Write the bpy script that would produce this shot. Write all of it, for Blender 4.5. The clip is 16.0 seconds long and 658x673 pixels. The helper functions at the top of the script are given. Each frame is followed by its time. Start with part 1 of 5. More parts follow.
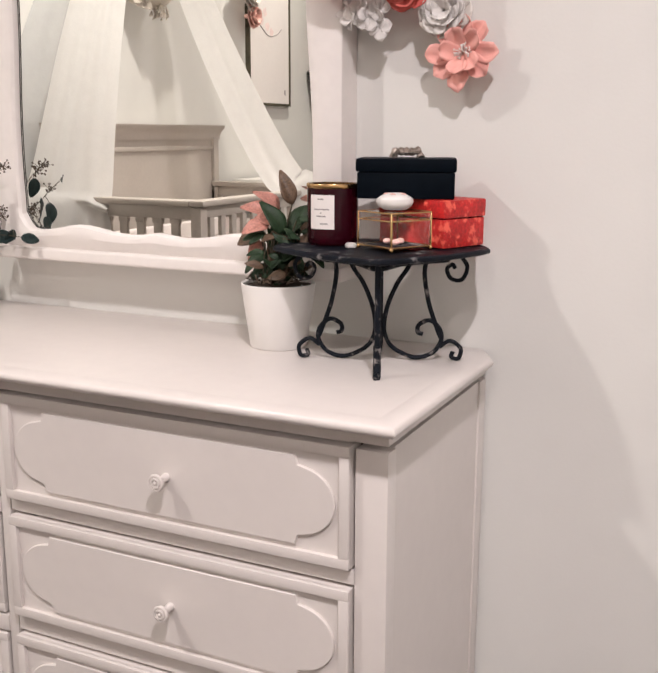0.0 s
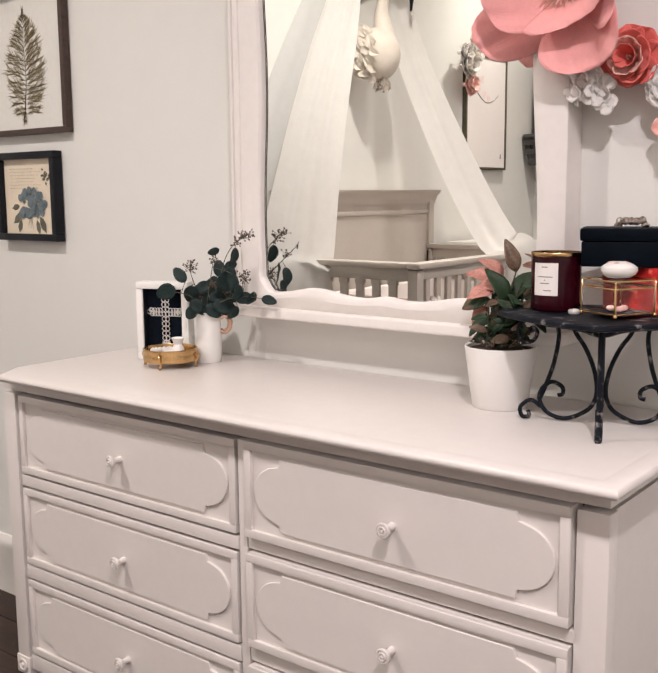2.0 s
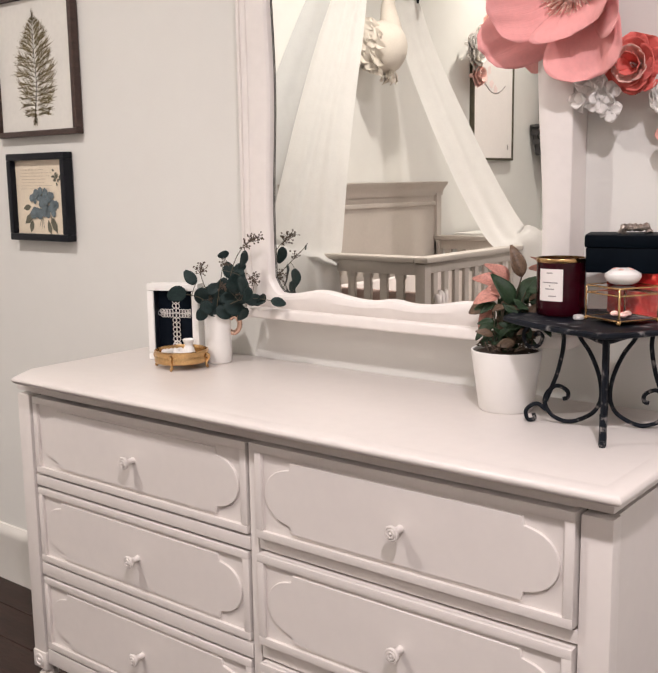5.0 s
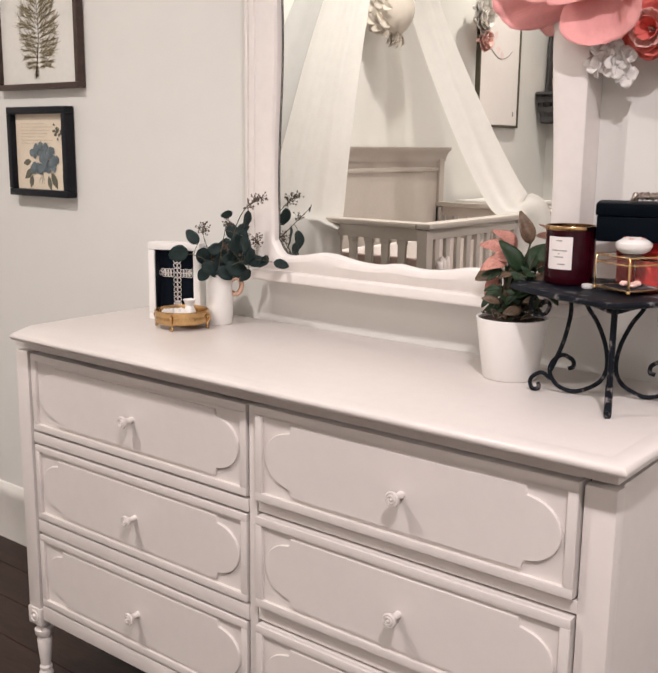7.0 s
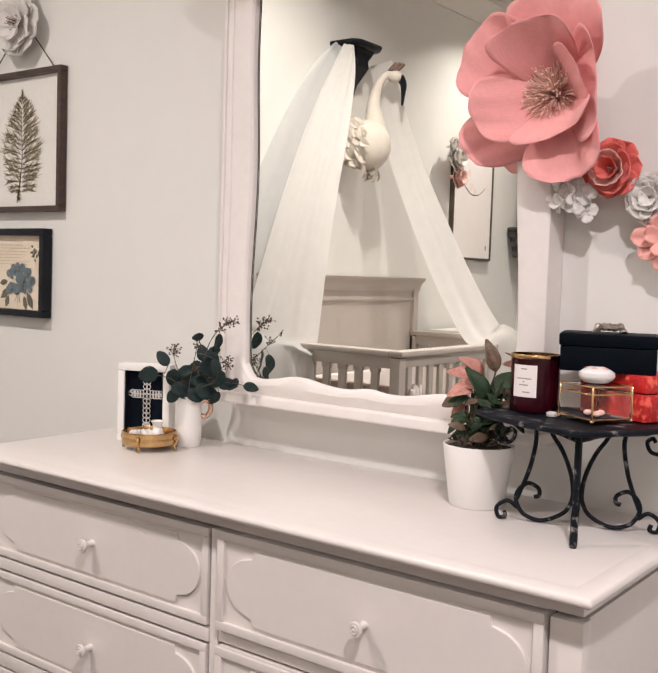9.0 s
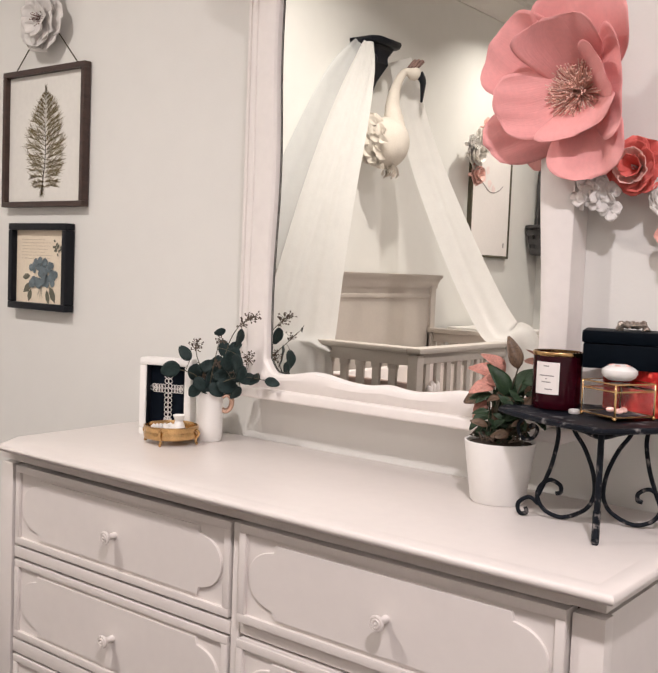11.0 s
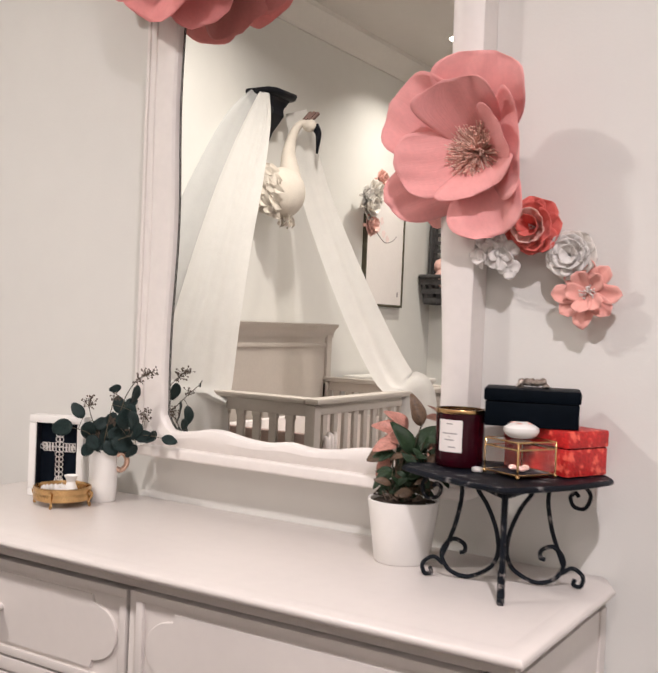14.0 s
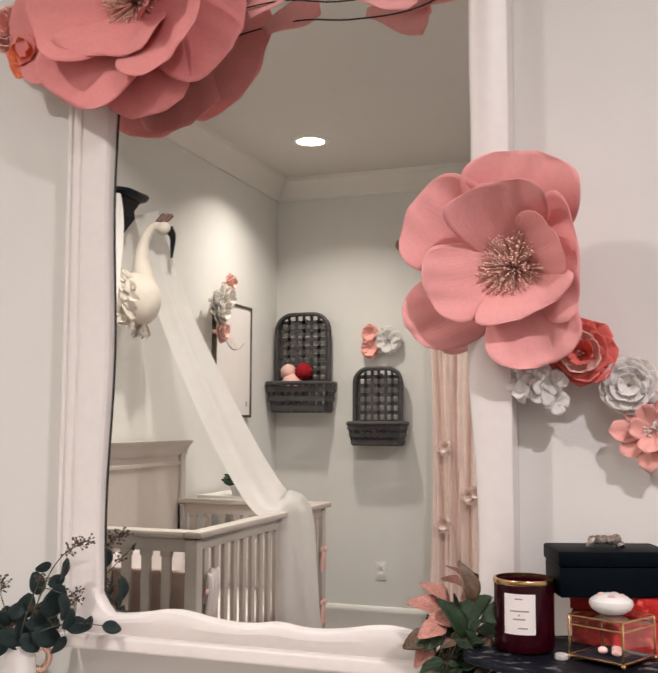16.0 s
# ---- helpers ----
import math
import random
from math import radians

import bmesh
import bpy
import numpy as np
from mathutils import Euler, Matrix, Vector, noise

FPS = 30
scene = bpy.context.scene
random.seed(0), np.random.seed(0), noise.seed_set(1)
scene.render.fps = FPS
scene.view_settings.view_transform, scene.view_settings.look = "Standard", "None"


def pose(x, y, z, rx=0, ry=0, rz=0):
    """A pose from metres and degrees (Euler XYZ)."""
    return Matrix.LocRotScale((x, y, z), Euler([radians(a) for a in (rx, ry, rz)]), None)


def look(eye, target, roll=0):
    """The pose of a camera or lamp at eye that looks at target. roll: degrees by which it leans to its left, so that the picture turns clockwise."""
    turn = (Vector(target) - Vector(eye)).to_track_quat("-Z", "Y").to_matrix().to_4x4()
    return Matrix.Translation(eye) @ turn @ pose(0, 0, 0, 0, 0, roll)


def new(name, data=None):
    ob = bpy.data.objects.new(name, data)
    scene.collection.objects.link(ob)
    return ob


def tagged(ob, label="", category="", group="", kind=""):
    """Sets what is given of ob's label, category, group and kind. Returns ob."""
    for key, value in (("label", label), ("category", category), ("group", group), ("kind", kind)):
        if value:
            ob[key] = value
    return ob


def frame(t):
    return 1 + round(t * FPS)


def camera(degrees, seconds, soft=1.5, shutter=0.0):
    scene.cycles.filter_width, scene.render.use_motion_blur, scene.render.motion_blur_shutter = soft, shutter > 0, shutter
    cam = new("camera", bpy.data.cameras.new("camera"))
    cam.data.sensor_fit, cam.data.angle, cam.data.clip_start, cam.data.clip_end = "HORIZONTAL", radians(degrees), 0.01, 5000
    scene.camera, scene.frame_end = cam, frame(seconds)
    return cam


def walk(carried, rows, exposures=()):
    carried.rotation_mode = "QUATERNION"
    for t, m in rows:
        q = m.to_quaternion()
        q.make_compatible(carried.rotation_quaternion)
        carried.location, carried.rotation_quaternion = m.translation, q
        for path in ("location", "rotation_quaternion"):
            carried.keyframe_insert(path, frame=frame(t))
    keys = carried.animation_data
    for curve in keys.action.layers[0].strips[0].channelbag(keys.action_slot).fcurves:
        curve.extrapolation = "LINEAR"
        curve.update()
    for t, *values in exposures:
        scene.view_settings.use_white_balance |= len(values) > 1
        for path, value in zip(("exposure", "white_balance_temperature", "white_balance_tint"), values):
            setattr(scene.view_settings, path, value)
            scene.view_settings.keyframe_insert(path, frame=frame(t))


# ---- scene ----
cam = camera(38.0, 16.0, soft=1.7, shutter=0.4)
PATH = [
    (0, (1.83, -1.55, 1.225), (0.986, 0.214, 0.808), 0.2),
    (0.5, (1.839, -1.581, 1.232), (0.954, 0.176, 0.872), 0.4),
    (1, (1.833, -1.614, 1.238), (0.795, 0.065, 0.918), 0.8),
    (1.5, (1.847, -1.644, 1.247), (0.664, -0.061, 0.938), 0.4),
    (2, (1.85, -1.646, 1.245), (0.632, -0.088, 0.95), -0.5),
    (2.5, (1.849, -1.638, 1.255), (0.623, -0.079, 0.997), -0.4),
    (3, (1.863, -1.651, 1.284), (0.638, -0.081, 1.099), -0.1),
    (3.5, (1.863, -1.653, 1.285), (0.644, -0.08, 1.087), -0.3),
    (4, (1.864, -1.659, 1.284), (0.628, -0.11, 1.019), -0.7),
    (4.2, (1.866, -1.66, 1.284), (0.627, -0.117, 0.996), -0.7),
    (6.3, (1.858, -1.673, 1.282), (0.648, -0.118, 0.941), -0.4),
    (6.5, (1.856, -1.672, 1.282), (0.648, -0.114, 0.943), -0.1),
    (7, (1.841, -1.659, 1.276), (0.627, -0.12, 0.881), 0.6),
    (7.5, (1.837, -1.662, 1.272), (0.612, -0.138, 0.849), 0.9),
    (8, (1.854, -1.666, 1.277), (0.639, -0.104, 0.986), 0.6),
    (8.5, (1.859, -1.659, 1.273), (0.658, -0.067, 1.119), 1.0),
    (9, (1.858, -1.653, 1.271), (0.656, -0.06, 1.14), 1.9),
    (9.2, (1.857, -1.648, 1.271), (0.653, -0.058, 1.126), 2.1),
    (11.3, (1.852, -1.671, 1.268), (0.625, -0.098, 1.134), 2.3),
    (11.5, (1.853, -1.669, 1.267), (0.629, -0.091, 1.148), 2.3),
    (12, (1.869, -1.668, 1.268), (0.684, -0.06, 1.179), 2.0),
    (12.5, (1.878, -1.665, 1.268), (0.769, -0.001, 1.207), 1.7),
    (13, (1.879, -1.66, 1.274), (0.831, 0.043, 1.218), 2.0),
    (13.5, (1.875, -1.665, 1.273), (0.823, 0.035, 1.221), 2.5),
    (14, (1.821, -1.654, 1.289), (0.772, 0.049, 1.254), 2.4),
    (14.5, (1.656, -1.601, 1.304), (0.653, 0.129, 1.349), 2.0),
    (15, (1.48, -1.548, 1.334), (0.58, 0.232, 1.485), 1.9),
    (15.5, (1.375, -1.521, 1.353), (0.605, 0.317, 1.526), 1.6),
    (16, (1.345, -1.516, 1.364), (0.684, 0.363, 1.542), 0.2),
]
walk(cam, [(t, look(eye, target, roll)) for t, eye, target, roll in PATH], [(0.0, 0.0), (13.0, 0.0), (15.0, -0.12), (16.0, -0.15)])

# ---- light: recessed ceiling lamps of a closed room at night, the fourth added as fill ----
CEIL, WALL_Y, LEFT_X, BACK_Y, RIGHT_X, FZ = 3.04, 0.045, -1.19, -4.62, 3.30, -0.025
world = bpy.data.worlds.new("world")
scene.world = world
world.use_nodes = True
world.node_tree.nodes["Background"].inputs[0].default_value = (0.9, 0.92, 1.0, 1)
world.node_tree.nodes["Background"].inputs[1].default_value = 0.05
scene.view_settings.exposure = 0.0

LAMPS = [(-0.26, -1.68, (1.0, 0.925, 0.885), 37, 150), (2.20, -1.78, (1.0, 0.915, 0.95), 59, 156),
         (-0.62, -3.75, (1.0, 0.93, 0.88), 17, 124), (2.05, -3.75, (1.0, 0.92, 0.90), 27, 160)]


# ---- materials ----
def mat(name, color, rough=0.5, metal=0.0, var=0.06, scale=8.0, bump=0.0, bscale=120.0, spec=0.5, trans=0.0, sheen=0.0,
        emit=0.0, coat=0.0, stretch=(1, 1, 1), rvar=0.0, dirt=None, dirt_amount=0.0):
    """Principled surface with colour drift at two scales and fine relief."""
    m = bpy.data.materials.new(name)
    m.use_nodes = True
    nt = m.node_tree
    n, l = nt.nodes, nt.links
    p = n["Principled BSDF"]
    p.inputs["Roughness"].default_value = rough
    p.inputs["Metallic"].default_value = metal
    p.inputs["Specular IOR Level"].default_value = spec
    p.inputs["Coat Weight"].default_value = coat
    p.inputs["Sheen Weight"].default_value = sheen
    p.inputs["Transmission Weight"].default_value = trans
    tc = n.new("ShaderNodeTexCoord")
    mp = n.new("ShaderNodeMapping")
    mp.inputs["Scale"].default_value = stretch
    l.new(tc.outputs["Object"], mp.inputs["Vector"])
    a, b = n.new("ShaderNodeTexNoise"), n.new("ShaderNodeTexNoise")
    a.inputs["Scale"].default_value, b.inputs["Scale"].default_value = scale, scale * 9
    a.inputs["Detail"].default_value = 4
    for t in (a, b):
        l.new(mp.outputs["Vector"], t.inputs["Vector"])
    add = n.new("ShaderNodeMath")
    add.operation = "ADD"
    l.new(a.outputs["Fac"], add.inputs[0])
    l.new(b.outputs["Fac"], add.inputs[1])
    ramp = n.new("ShaderNodeMapRange")
    ramp.inputs["From Min"].default_value, ramp.inputs["From Max"].default_value = 0.7, 1.3
    ramp.inputs["To Min"].default_value, ramp.inputs["To Max"].default_value = 1 - var, 1 + var
    l.new(add.outputs[0], ramp.inputs["Value"])
    mul = n.new("ShaderNodeVectorMath")
    mul.operation = "SCALE"
    mul.inputs[0].default_value = color
    l.new(ramp.outputs[0], mul.inputs["Scale"])
    out = mul.outputs[0]
    if dirt:
        d = n.new("ShaderNodeTexNoise")
        d.inputs["Scale"].default_value, d.inputs["Detail"].default_value = scale * 3, 8
        l.new(mp.outputs["Vector"], d.inputs["Vector"])
        r = n.new("ShaderNodeValToRGB")
        r.color_ramp.elements[0].position, r.color_ramp.elements[1].position = 0.5 + 0.2 * (1 - dirt_amount), 0.6 + 0.2 * (1 - dirt_amount)
        l.new(d.outputs["Fac"], r.inputs["Fac"])
        mx = n.new("ShaderNodeMix")
        mx.data_type = "RGBA"
        mx.inputs["B"].default_value = (*dirt, 1)
        l.new(r.outputs["Color"], mx.inputs["Factor"])
        l.new(out, mx.inputs["A"])
        out = mx.outputs["Result"]
    l.new(out, p.inputs["Base Color"])
    if bump:
        c = n.new("ShaderNodeTexNoise")
        c.inputs["Scale"].default_value, c.inputs["Detail"].default_value = bscale, 5
        l.new(mp.outputs["Vector"], c.inputs["Vector"])
        bp = n.new("ShaderNodeBump")
        bp.inputs["Strength"].default_value, bp.inputs["Distance"].default_value = bump, 0.004
        l.new(c.outputs["Fac"], bp.inputs["Height"])
        l.new(bp.outputs["Normal"], p.inputs["Normal"])
    if emit:
        p.inputs["Emission Color"].default_value = (*color, 1)
        p.inputs["Emission Strength"].default_value = emit
    return m


def sheer(name, color, see):
    """Thin woven gauze: part of the light passes between the threads."""
    m = mat(name, color, 0.9, var=0.05, scale=20, bump=0.3, bscale=300)
    nt = m.node_tree
    n, l = nt.nodes, nt.links
    p = n["Principled BSDF"]
    tr, tl, m1, m2 = n.new("ShaderNodeBsdfTransparent"), n.new("ShaderNodeBsdfTranslucent"), n.new("ShaderNodeMixShader"), n.new("ShaderNodeMixShader")
    tl.inputs["Color"].default_value = (*color, 1)
    m1.inputs[0].default_value, m2.inputs[0].default_value = 0.4, see
    l.new(p.outputs[0], m1.inputs[1])
    l.new(tl.outputs[0], m1.inputs[2])
    l.new(m1.outputs[0], m2.inputs[1])
    l.new(tr.outputs[0], m2.inputs[2])
    l.new(m2.outputs[0], n["Material Output"].inputs[0])
    return m


def crepe(name, color, ribs=46.0, relief=0.3, glow=0.12):
    """Crepe paper: fine creases run from the base of a petal to its rim."""
    m = mat(name, color, 0.85, var=0.05, scale=12, sheen=0.15, spec=0.2)
    n, l = m.node_tree.nodes, m.node_tree.links
    p = n["Principled BSDF"]
    uv, mp, nz, bp = n.new("ShaderNodeUVMap"), n.new("ShaderNodeMapping"), n.new("ShaderNodeTexNoise"), n.new("ShaderNodeBump")
    mp.inputs["Scale"].default_value = (ribs, 2.2, 1)
    nz.inputs["Scale"].default_value, nz.inputs["Detail"].default_value = 1.0, 3
    bp.inputs["Strength"].default_value, bp.inputs["Distance"].default_value = relief, 0.0022
    l.new(uv.outputs[0], mp.inputs["Vector"])
    l.new(mp.outputs["Vector"], nz.inputs["Vector"])
    l.new(nz.outputs["Fac"], bp.inputs["Height"])
    l.new(bp.outputs["Normal"], p.inputs["Normal"])
    tl, mx = n.new("ShaderNodeBsdfTranslucent"), n.new("ShaderNodeMixShader")
    tl.inputs["Color"].default_value = (*color, 1)
    mx.inputs[0].default_value = glow
    l.new(p.outputs[0], mx.inputs[1])
    l.new(tl.outputs[0], mx.inputs[2])
    l.new(mx.outputs[0], n["Material Output"].inputs[0])
    return m


WALL = mat("wall_paint", (0.745, 0.733, 0.697), 0.8, spec=0.15, var=0.012, scale=1.5, bump=0.06, bscale=160)
CEILP = mat("ceiling_paint", (0.75, 0.71, 0.665), 0.85, var=0.012, scale=1.5, bump=0.05, bscale=160)
TRIM = mat("trim_paint", (0.80, 0.77, 0.72), 0.4, var=0.015, scale=3, bump=0.04, bscale=60)
FLOOR = mat("dark_floor_wood", (0.030, 0.015, 0.011), 0.34, var=0.45, scale=3, bump=0.12, bscale=40, stretch=(0.6, 8, 8), spec=0.22)
DRESS = mat("dresser_paint", (0.684, 0.635, 0.602), 0.32, var=0.02, scale=4, bump=0.04, bscale=45, spec=0.5)
# Near-black backing: shade of drawer and plank gaps is put into this colour.
GAP = mat("gap_shadow_wood", (0.05, 0.035, 0.03), 0.9)
FRAMEW = mat("mirror_frame_paint", (0.79, 0.745, 0.71), 0.38, var=0.025, scale=6, bump=0.06, bscale=40)
GLASSM = mat("mirror_glass", (0.86, 0.865, 0.83), 0.0, metal=1.0, var=0.0)
DARK = mat("dark_line", (0.03, 0.028, 0.025), 0.6)


# ---- building helpers ----
def finish(ob, bm, material, smooth=True, angle=40):
    mats = material if isinstance(material, (list, tuple)) else [material]
    for m in mats:
        ob.data.materials.append(m)
    bmesh.ops.recalc_face_normals(bm, faces=bm.faces)
    if smooth:
        for f in bm.faces:
            f.smooth = True
        for e in bm.edges:
            if len(e.link_faces) == 2 and e.calc_face_angle(0) > radians(angle):
                e.smooth = False
    bm.to_mesh(ob.data)
    bm.free()
    return ob


def part(name, bm, material, parent=None, label="", smooth=True, angle=40):
    """Links a bmesh as one mesh object under a thing or a part."""
    ob = new(name, bpy.data.meshes.new(name))
    finish(ob, bm, material, smooth, angle)
    if parent is not None:
        ob.parent = parent
    if label:
        ob["label"] = label
    return ob


def thing(name, at, label, category, group="", rz=0.0):
    e = new(name)
    e.matrix_basis = pose(*at, 0, 0, rz)
    e.empty_display_size = 0.05
    return tagged(e, label, category, group)


def box(x0, x1, y0, y1, z0, z1, bevel=0.0, bm=None, seg=2):
    bm = bm or bmesh.new()
    r = bmesh.ops.create_cube(bm, size=1.0)
    for v in r["verts"]:
        v.co = Vector((x0 + (v.co.x + 0.5) * (x1 - x0), y0 + (v.co.y + 0.5) * (y1 - y0), z0 + (v.co.z + 0.5) * (z1 - z0)))
    if bevel:
        es = list({e for v in r["verts"] for e in v.link_edges})
        bmesh.ops.bevel(bm, geom=es, offset=bevel, segments=seg, affect="EDGES", profile=0.6)
    return bm


def lathe(profile, n=40, bm=None, at=(0, 0, 0)):
    """Turned form from (radius, height) pairs."""
    bm = bm or bmesh.new()
    rings = []
    for r, z in profile:
        if r < 1e-5:
            rings.append([bm.verts.new((at[0], at[1], at[2] + z))])
        else:
            rings.append([bm.verts.new((at[0] + r * math.cos(2 * math.pi * i / n), at[1] + r * math.sin(2 * math.pi * i / n), at[2] + z)) for i in range(n)])
    for a, b in zip(rings, rings[1:]):
        for i in range(n):
            j = (i + 1) % n
            if len(a) == 1 and len(b) > 1:
                bm.faces.new((a[0], b[i], b[j]))
            elif len(b) == 1 and len(a) > 1:
                bm.faces.new((a[i], a[j], b[0]))
            elif len(a) > 1:
                bm.faces.new((a[i], a[j], b[j], b[i]))
    return bm


def smooth_path(pts, k=6):
    """Catmull-Rom through the points."""
    pts = [Vector(p) for p in pts]
    ext = [2 * pts[0] - pts[1], *pts, 2 * pts[-1] - pts[-2]]
    out = []
    for a, b, c, d in zip(ext, ext[1:], ext[2:], ext[3:]):
        for i in range(k):
            t = i / k
            out.append(0.5 * (2 * b + (c - a) * t + (2 * a - 5 * b + 4 * c - d) * t * t + (3 * b - a - 3 * c + d) * t ** 3))
    return out + [pts[-1]]


def tube(pts, r, n=8, bm=None, flat=1.0):
    """A round bar along a path; r may be a function of 0..1."""
    bm = bm or bmesh.new()
    pts = [Vector(p) for p in pts]
    up, rings = None, []
    for i, p in enumerate(pts):
        d = (pts[min(i + 1, len(pts) - 1)] - pts[max(i - 1, 0)]).normalized()
        if up is None:
            up = d.orthogonal().normalized()
        side = d.cross(up)
        side = side.normalized() if side.length > 1e-6 else d.orthogonal().normalized()
        up = side.cross(d).normalized()
        rr = r(i / (len(pts) - 1)) if callable(r) else r
        rings.append([bm.verts.new(p + rr * (math.cos(2 * math.pi * k / n) * side + flat * math.sin(2 * math.pi * k / n) * up)) for k in range(n)])
    for a, b in zip(rings, rings[1:]):
        for k in range(n):
            bm.faces.new((a[k], a[(k + 1) % n], b[(k + 1) % n], b[k]))
    bm.faces.new(rings[0][::-1])
    bm.faces.new(rings[-1])
    return bm


def sheet(fn, nu, nv, bm=None):
    """A surface fn(u, v) -> point over 0..1 squared."""
    bm = bm or bmesh.new()
    g = [[bm.verts.new(fn(i / nu, j / nv)) for i in range(nu + 1)] for j in range(nv + 1)]
    uv = bm.loops.layers.uv.verify()
    for j in range(nv):
        for i in range(nu):
            f = bm.faces.new((g[j][i], g[j][i + 1], g[j + 1][i + 1], g[j + 1][i]))
            for lp, (a, b) in zip(f.loops, ((i, j), (i + 1, j), (i + 1, j + 1), (i, j + 1))):
                lp[uv].uv = (a / nu, b / nv)
    return bm


def prism(outline, y0, y1, bm=None):
    """An (x, z) outline given depth along y."""
    bm = bm or bmesh.new()
    a = [bm.verts.new((x, y0, z)) for x, z in outline]
    b = [bm.verts.new((x, y1, z)) for x, z in outline]
    n = len(outline)
    bm.faces.new(a)
    bm.faces.new(b[::-1])
    for i in range(n):
        bm.faces.new((a[i], b[i], b[(i + 1) % n], a[(i + 1) % n]))
    return bm


def solid(ob, t):
    """Gives a thin sheet its thickness."""
    m = ob.modifiers.new("thickness", "SOLIDIFY")
    m.thickness, m.offset = t, 0
    return ob


# ---- room ----
def structure(name, bm, material, label, category):
    return tagged(part(name, bm, material, None, label, smooth=False), label, category, kind="structure")


T = 0.12
structure("wall_north", box(LEFT_X - T, RIGHT_X + T, WALL_Y, WALL_Y + T, FZ, CEIL), WALL, "pale greige painted wall behind the dresser", "wall")
structure("wall_south", box(LEFT_X - T, RIGHT_X + T, BACK_Y - T, BACK_Y, FZ, CEIL), WALL, "pale greige painted wall with hanging baskets", "wall")
structure("wall_west", box(LEFT_X - T, LEFT_X, BACK_Y, WALL_Y, FZ, CEIL), WALL, "pale greige painted wall beside the crib", "wall")
# East wall is never in view; added to shut the room and bounce lamp light.
structure("wall_east", box(RIGHT_X, RIGHT_X + T, BACK_Y, WALL_Y, FZ, CEIL), WALL, "plain pale painted wall out of view, added to close the room", "wall")
structure("ceiling", box(LEFT_X - T, RIGHT_X + T, BACK_Y - T, WALL_Y + T, CEIL, CEIL + 0.1), CEILP, "plain off-white painted ceiling with recessed lamps", "ceiling")
structure("floor", box(LEFT_X - T, RIGHT_X + T, BACK_Y - T, WALL_Y + T, FZ - 0.12, FZ - 0.012), GAP, "dark subfloor below the planks", "floor")

BASE = [(0, 0), (0.016, 0), (0.016, 0.008), (0.014, 0.15), (0.017, 0.158), (0.012, 0.178), (0.006, 0.19), (0, 0.192)]
CROWN = [(0, 0), (0.012, 0), (0.016, 0.018), (0.03, 0.03), (0.06, 0.065), (0.085, 0.1), (0.1, 0.112), (0.105, 0.138), (0, 0.138)]


def run_profile(prof, a, b, z, inward):
    """A moulding profile swept along a wall from a to b."""
    bm = bmesh.new()
    a, b, w = Vector((*a, z)), Vector((*b, z)), Vector((*inward, 0))
    ra = [bm.verts.new(a + w * d + Vector((0, 0, h))) for d, h in prof]
    rb = [bm.verts.new(b + w * d + Vector((0, 0, h))) for d, h in prof]
    n = len(prof)
    for i in range(n):
        bm.faces.new((ra[i], ra[(i + 1) % n], rb[(i + 1) % n], rb[i]))
    bm.faces.new(ra[::-1])
    bm.faces.new(rb)
    return bm


for nm, a, b, w in (("north", (LEFT_X, WALL_Y), (RIGHT_X, WALL_Y), (0, -1)), ("south", (LEFT_X, BACK_Y), (RIGHT_X, BACK_Y), (0, 1)),
                    ("west", (LEFT_X, BACK_Y), (LEFT_X, WALL_Y), (1, 0)), ("east", (RIGHT_X, BACK_Y), (RIGHT_X, WALL_Y), (-1, 0))):
    tagged(part("baseboard_" + nm, run_profile(BASE, a, b, FZ, w), TRIM), "tall white painted baseboard along the wall", "baseboard", kind="structure")
    tagged(part("crown_trim_" + nm, run_profile(CROWN, a, b, CEIL - 0.138, w), TRIM), "white crown moulding under the ceiling", "trim", kind="structure")

# ---- recessed lamps ----
GLOW = mat("lamp_lens", (1.0, 0.93, 0.84), 0.5, var=0, emit=9)
# The last of LAMPS is unseen, assumed in the grid to fill the far side.
for x, y, col, power, beam in LAMPS:
    lamp = thing("recessed_light", (x, y, CEIL), "round recessed white ceiling light, switched on", "ceiling light", "ceiling lights")
    part("trim_ring", lathe([(0.085, 0.0), (0.085, -0.006), (0.1, -0.008), (0.112, -0.004), (0.114, 0.0)]), TRIM, lamp)
    part("lens", lathe([(0, -0.004), (0.086, -0.004), (0.086, 0.0)]), GLOW, lamp, "glowing white lens")
    d = bpy.data.lights.new("light", "AREA")
    d.shape, d.size, d.energy, d.color, d.spread = "DISK", 0.11, power, col, radians(beam)
    o = new("light", d)
    o.matrix_basis = pose(x, y, CEIL - 0.012)

# ---- dresser ----
DX0, DX1, DYF, DTOP = -0.054, 1.378, -0.420, 0.858
dresser = thing("dresser", (0, 0, 0), "off-white painted six-drawer dresser with shaped panels and turned feet", "dresser")


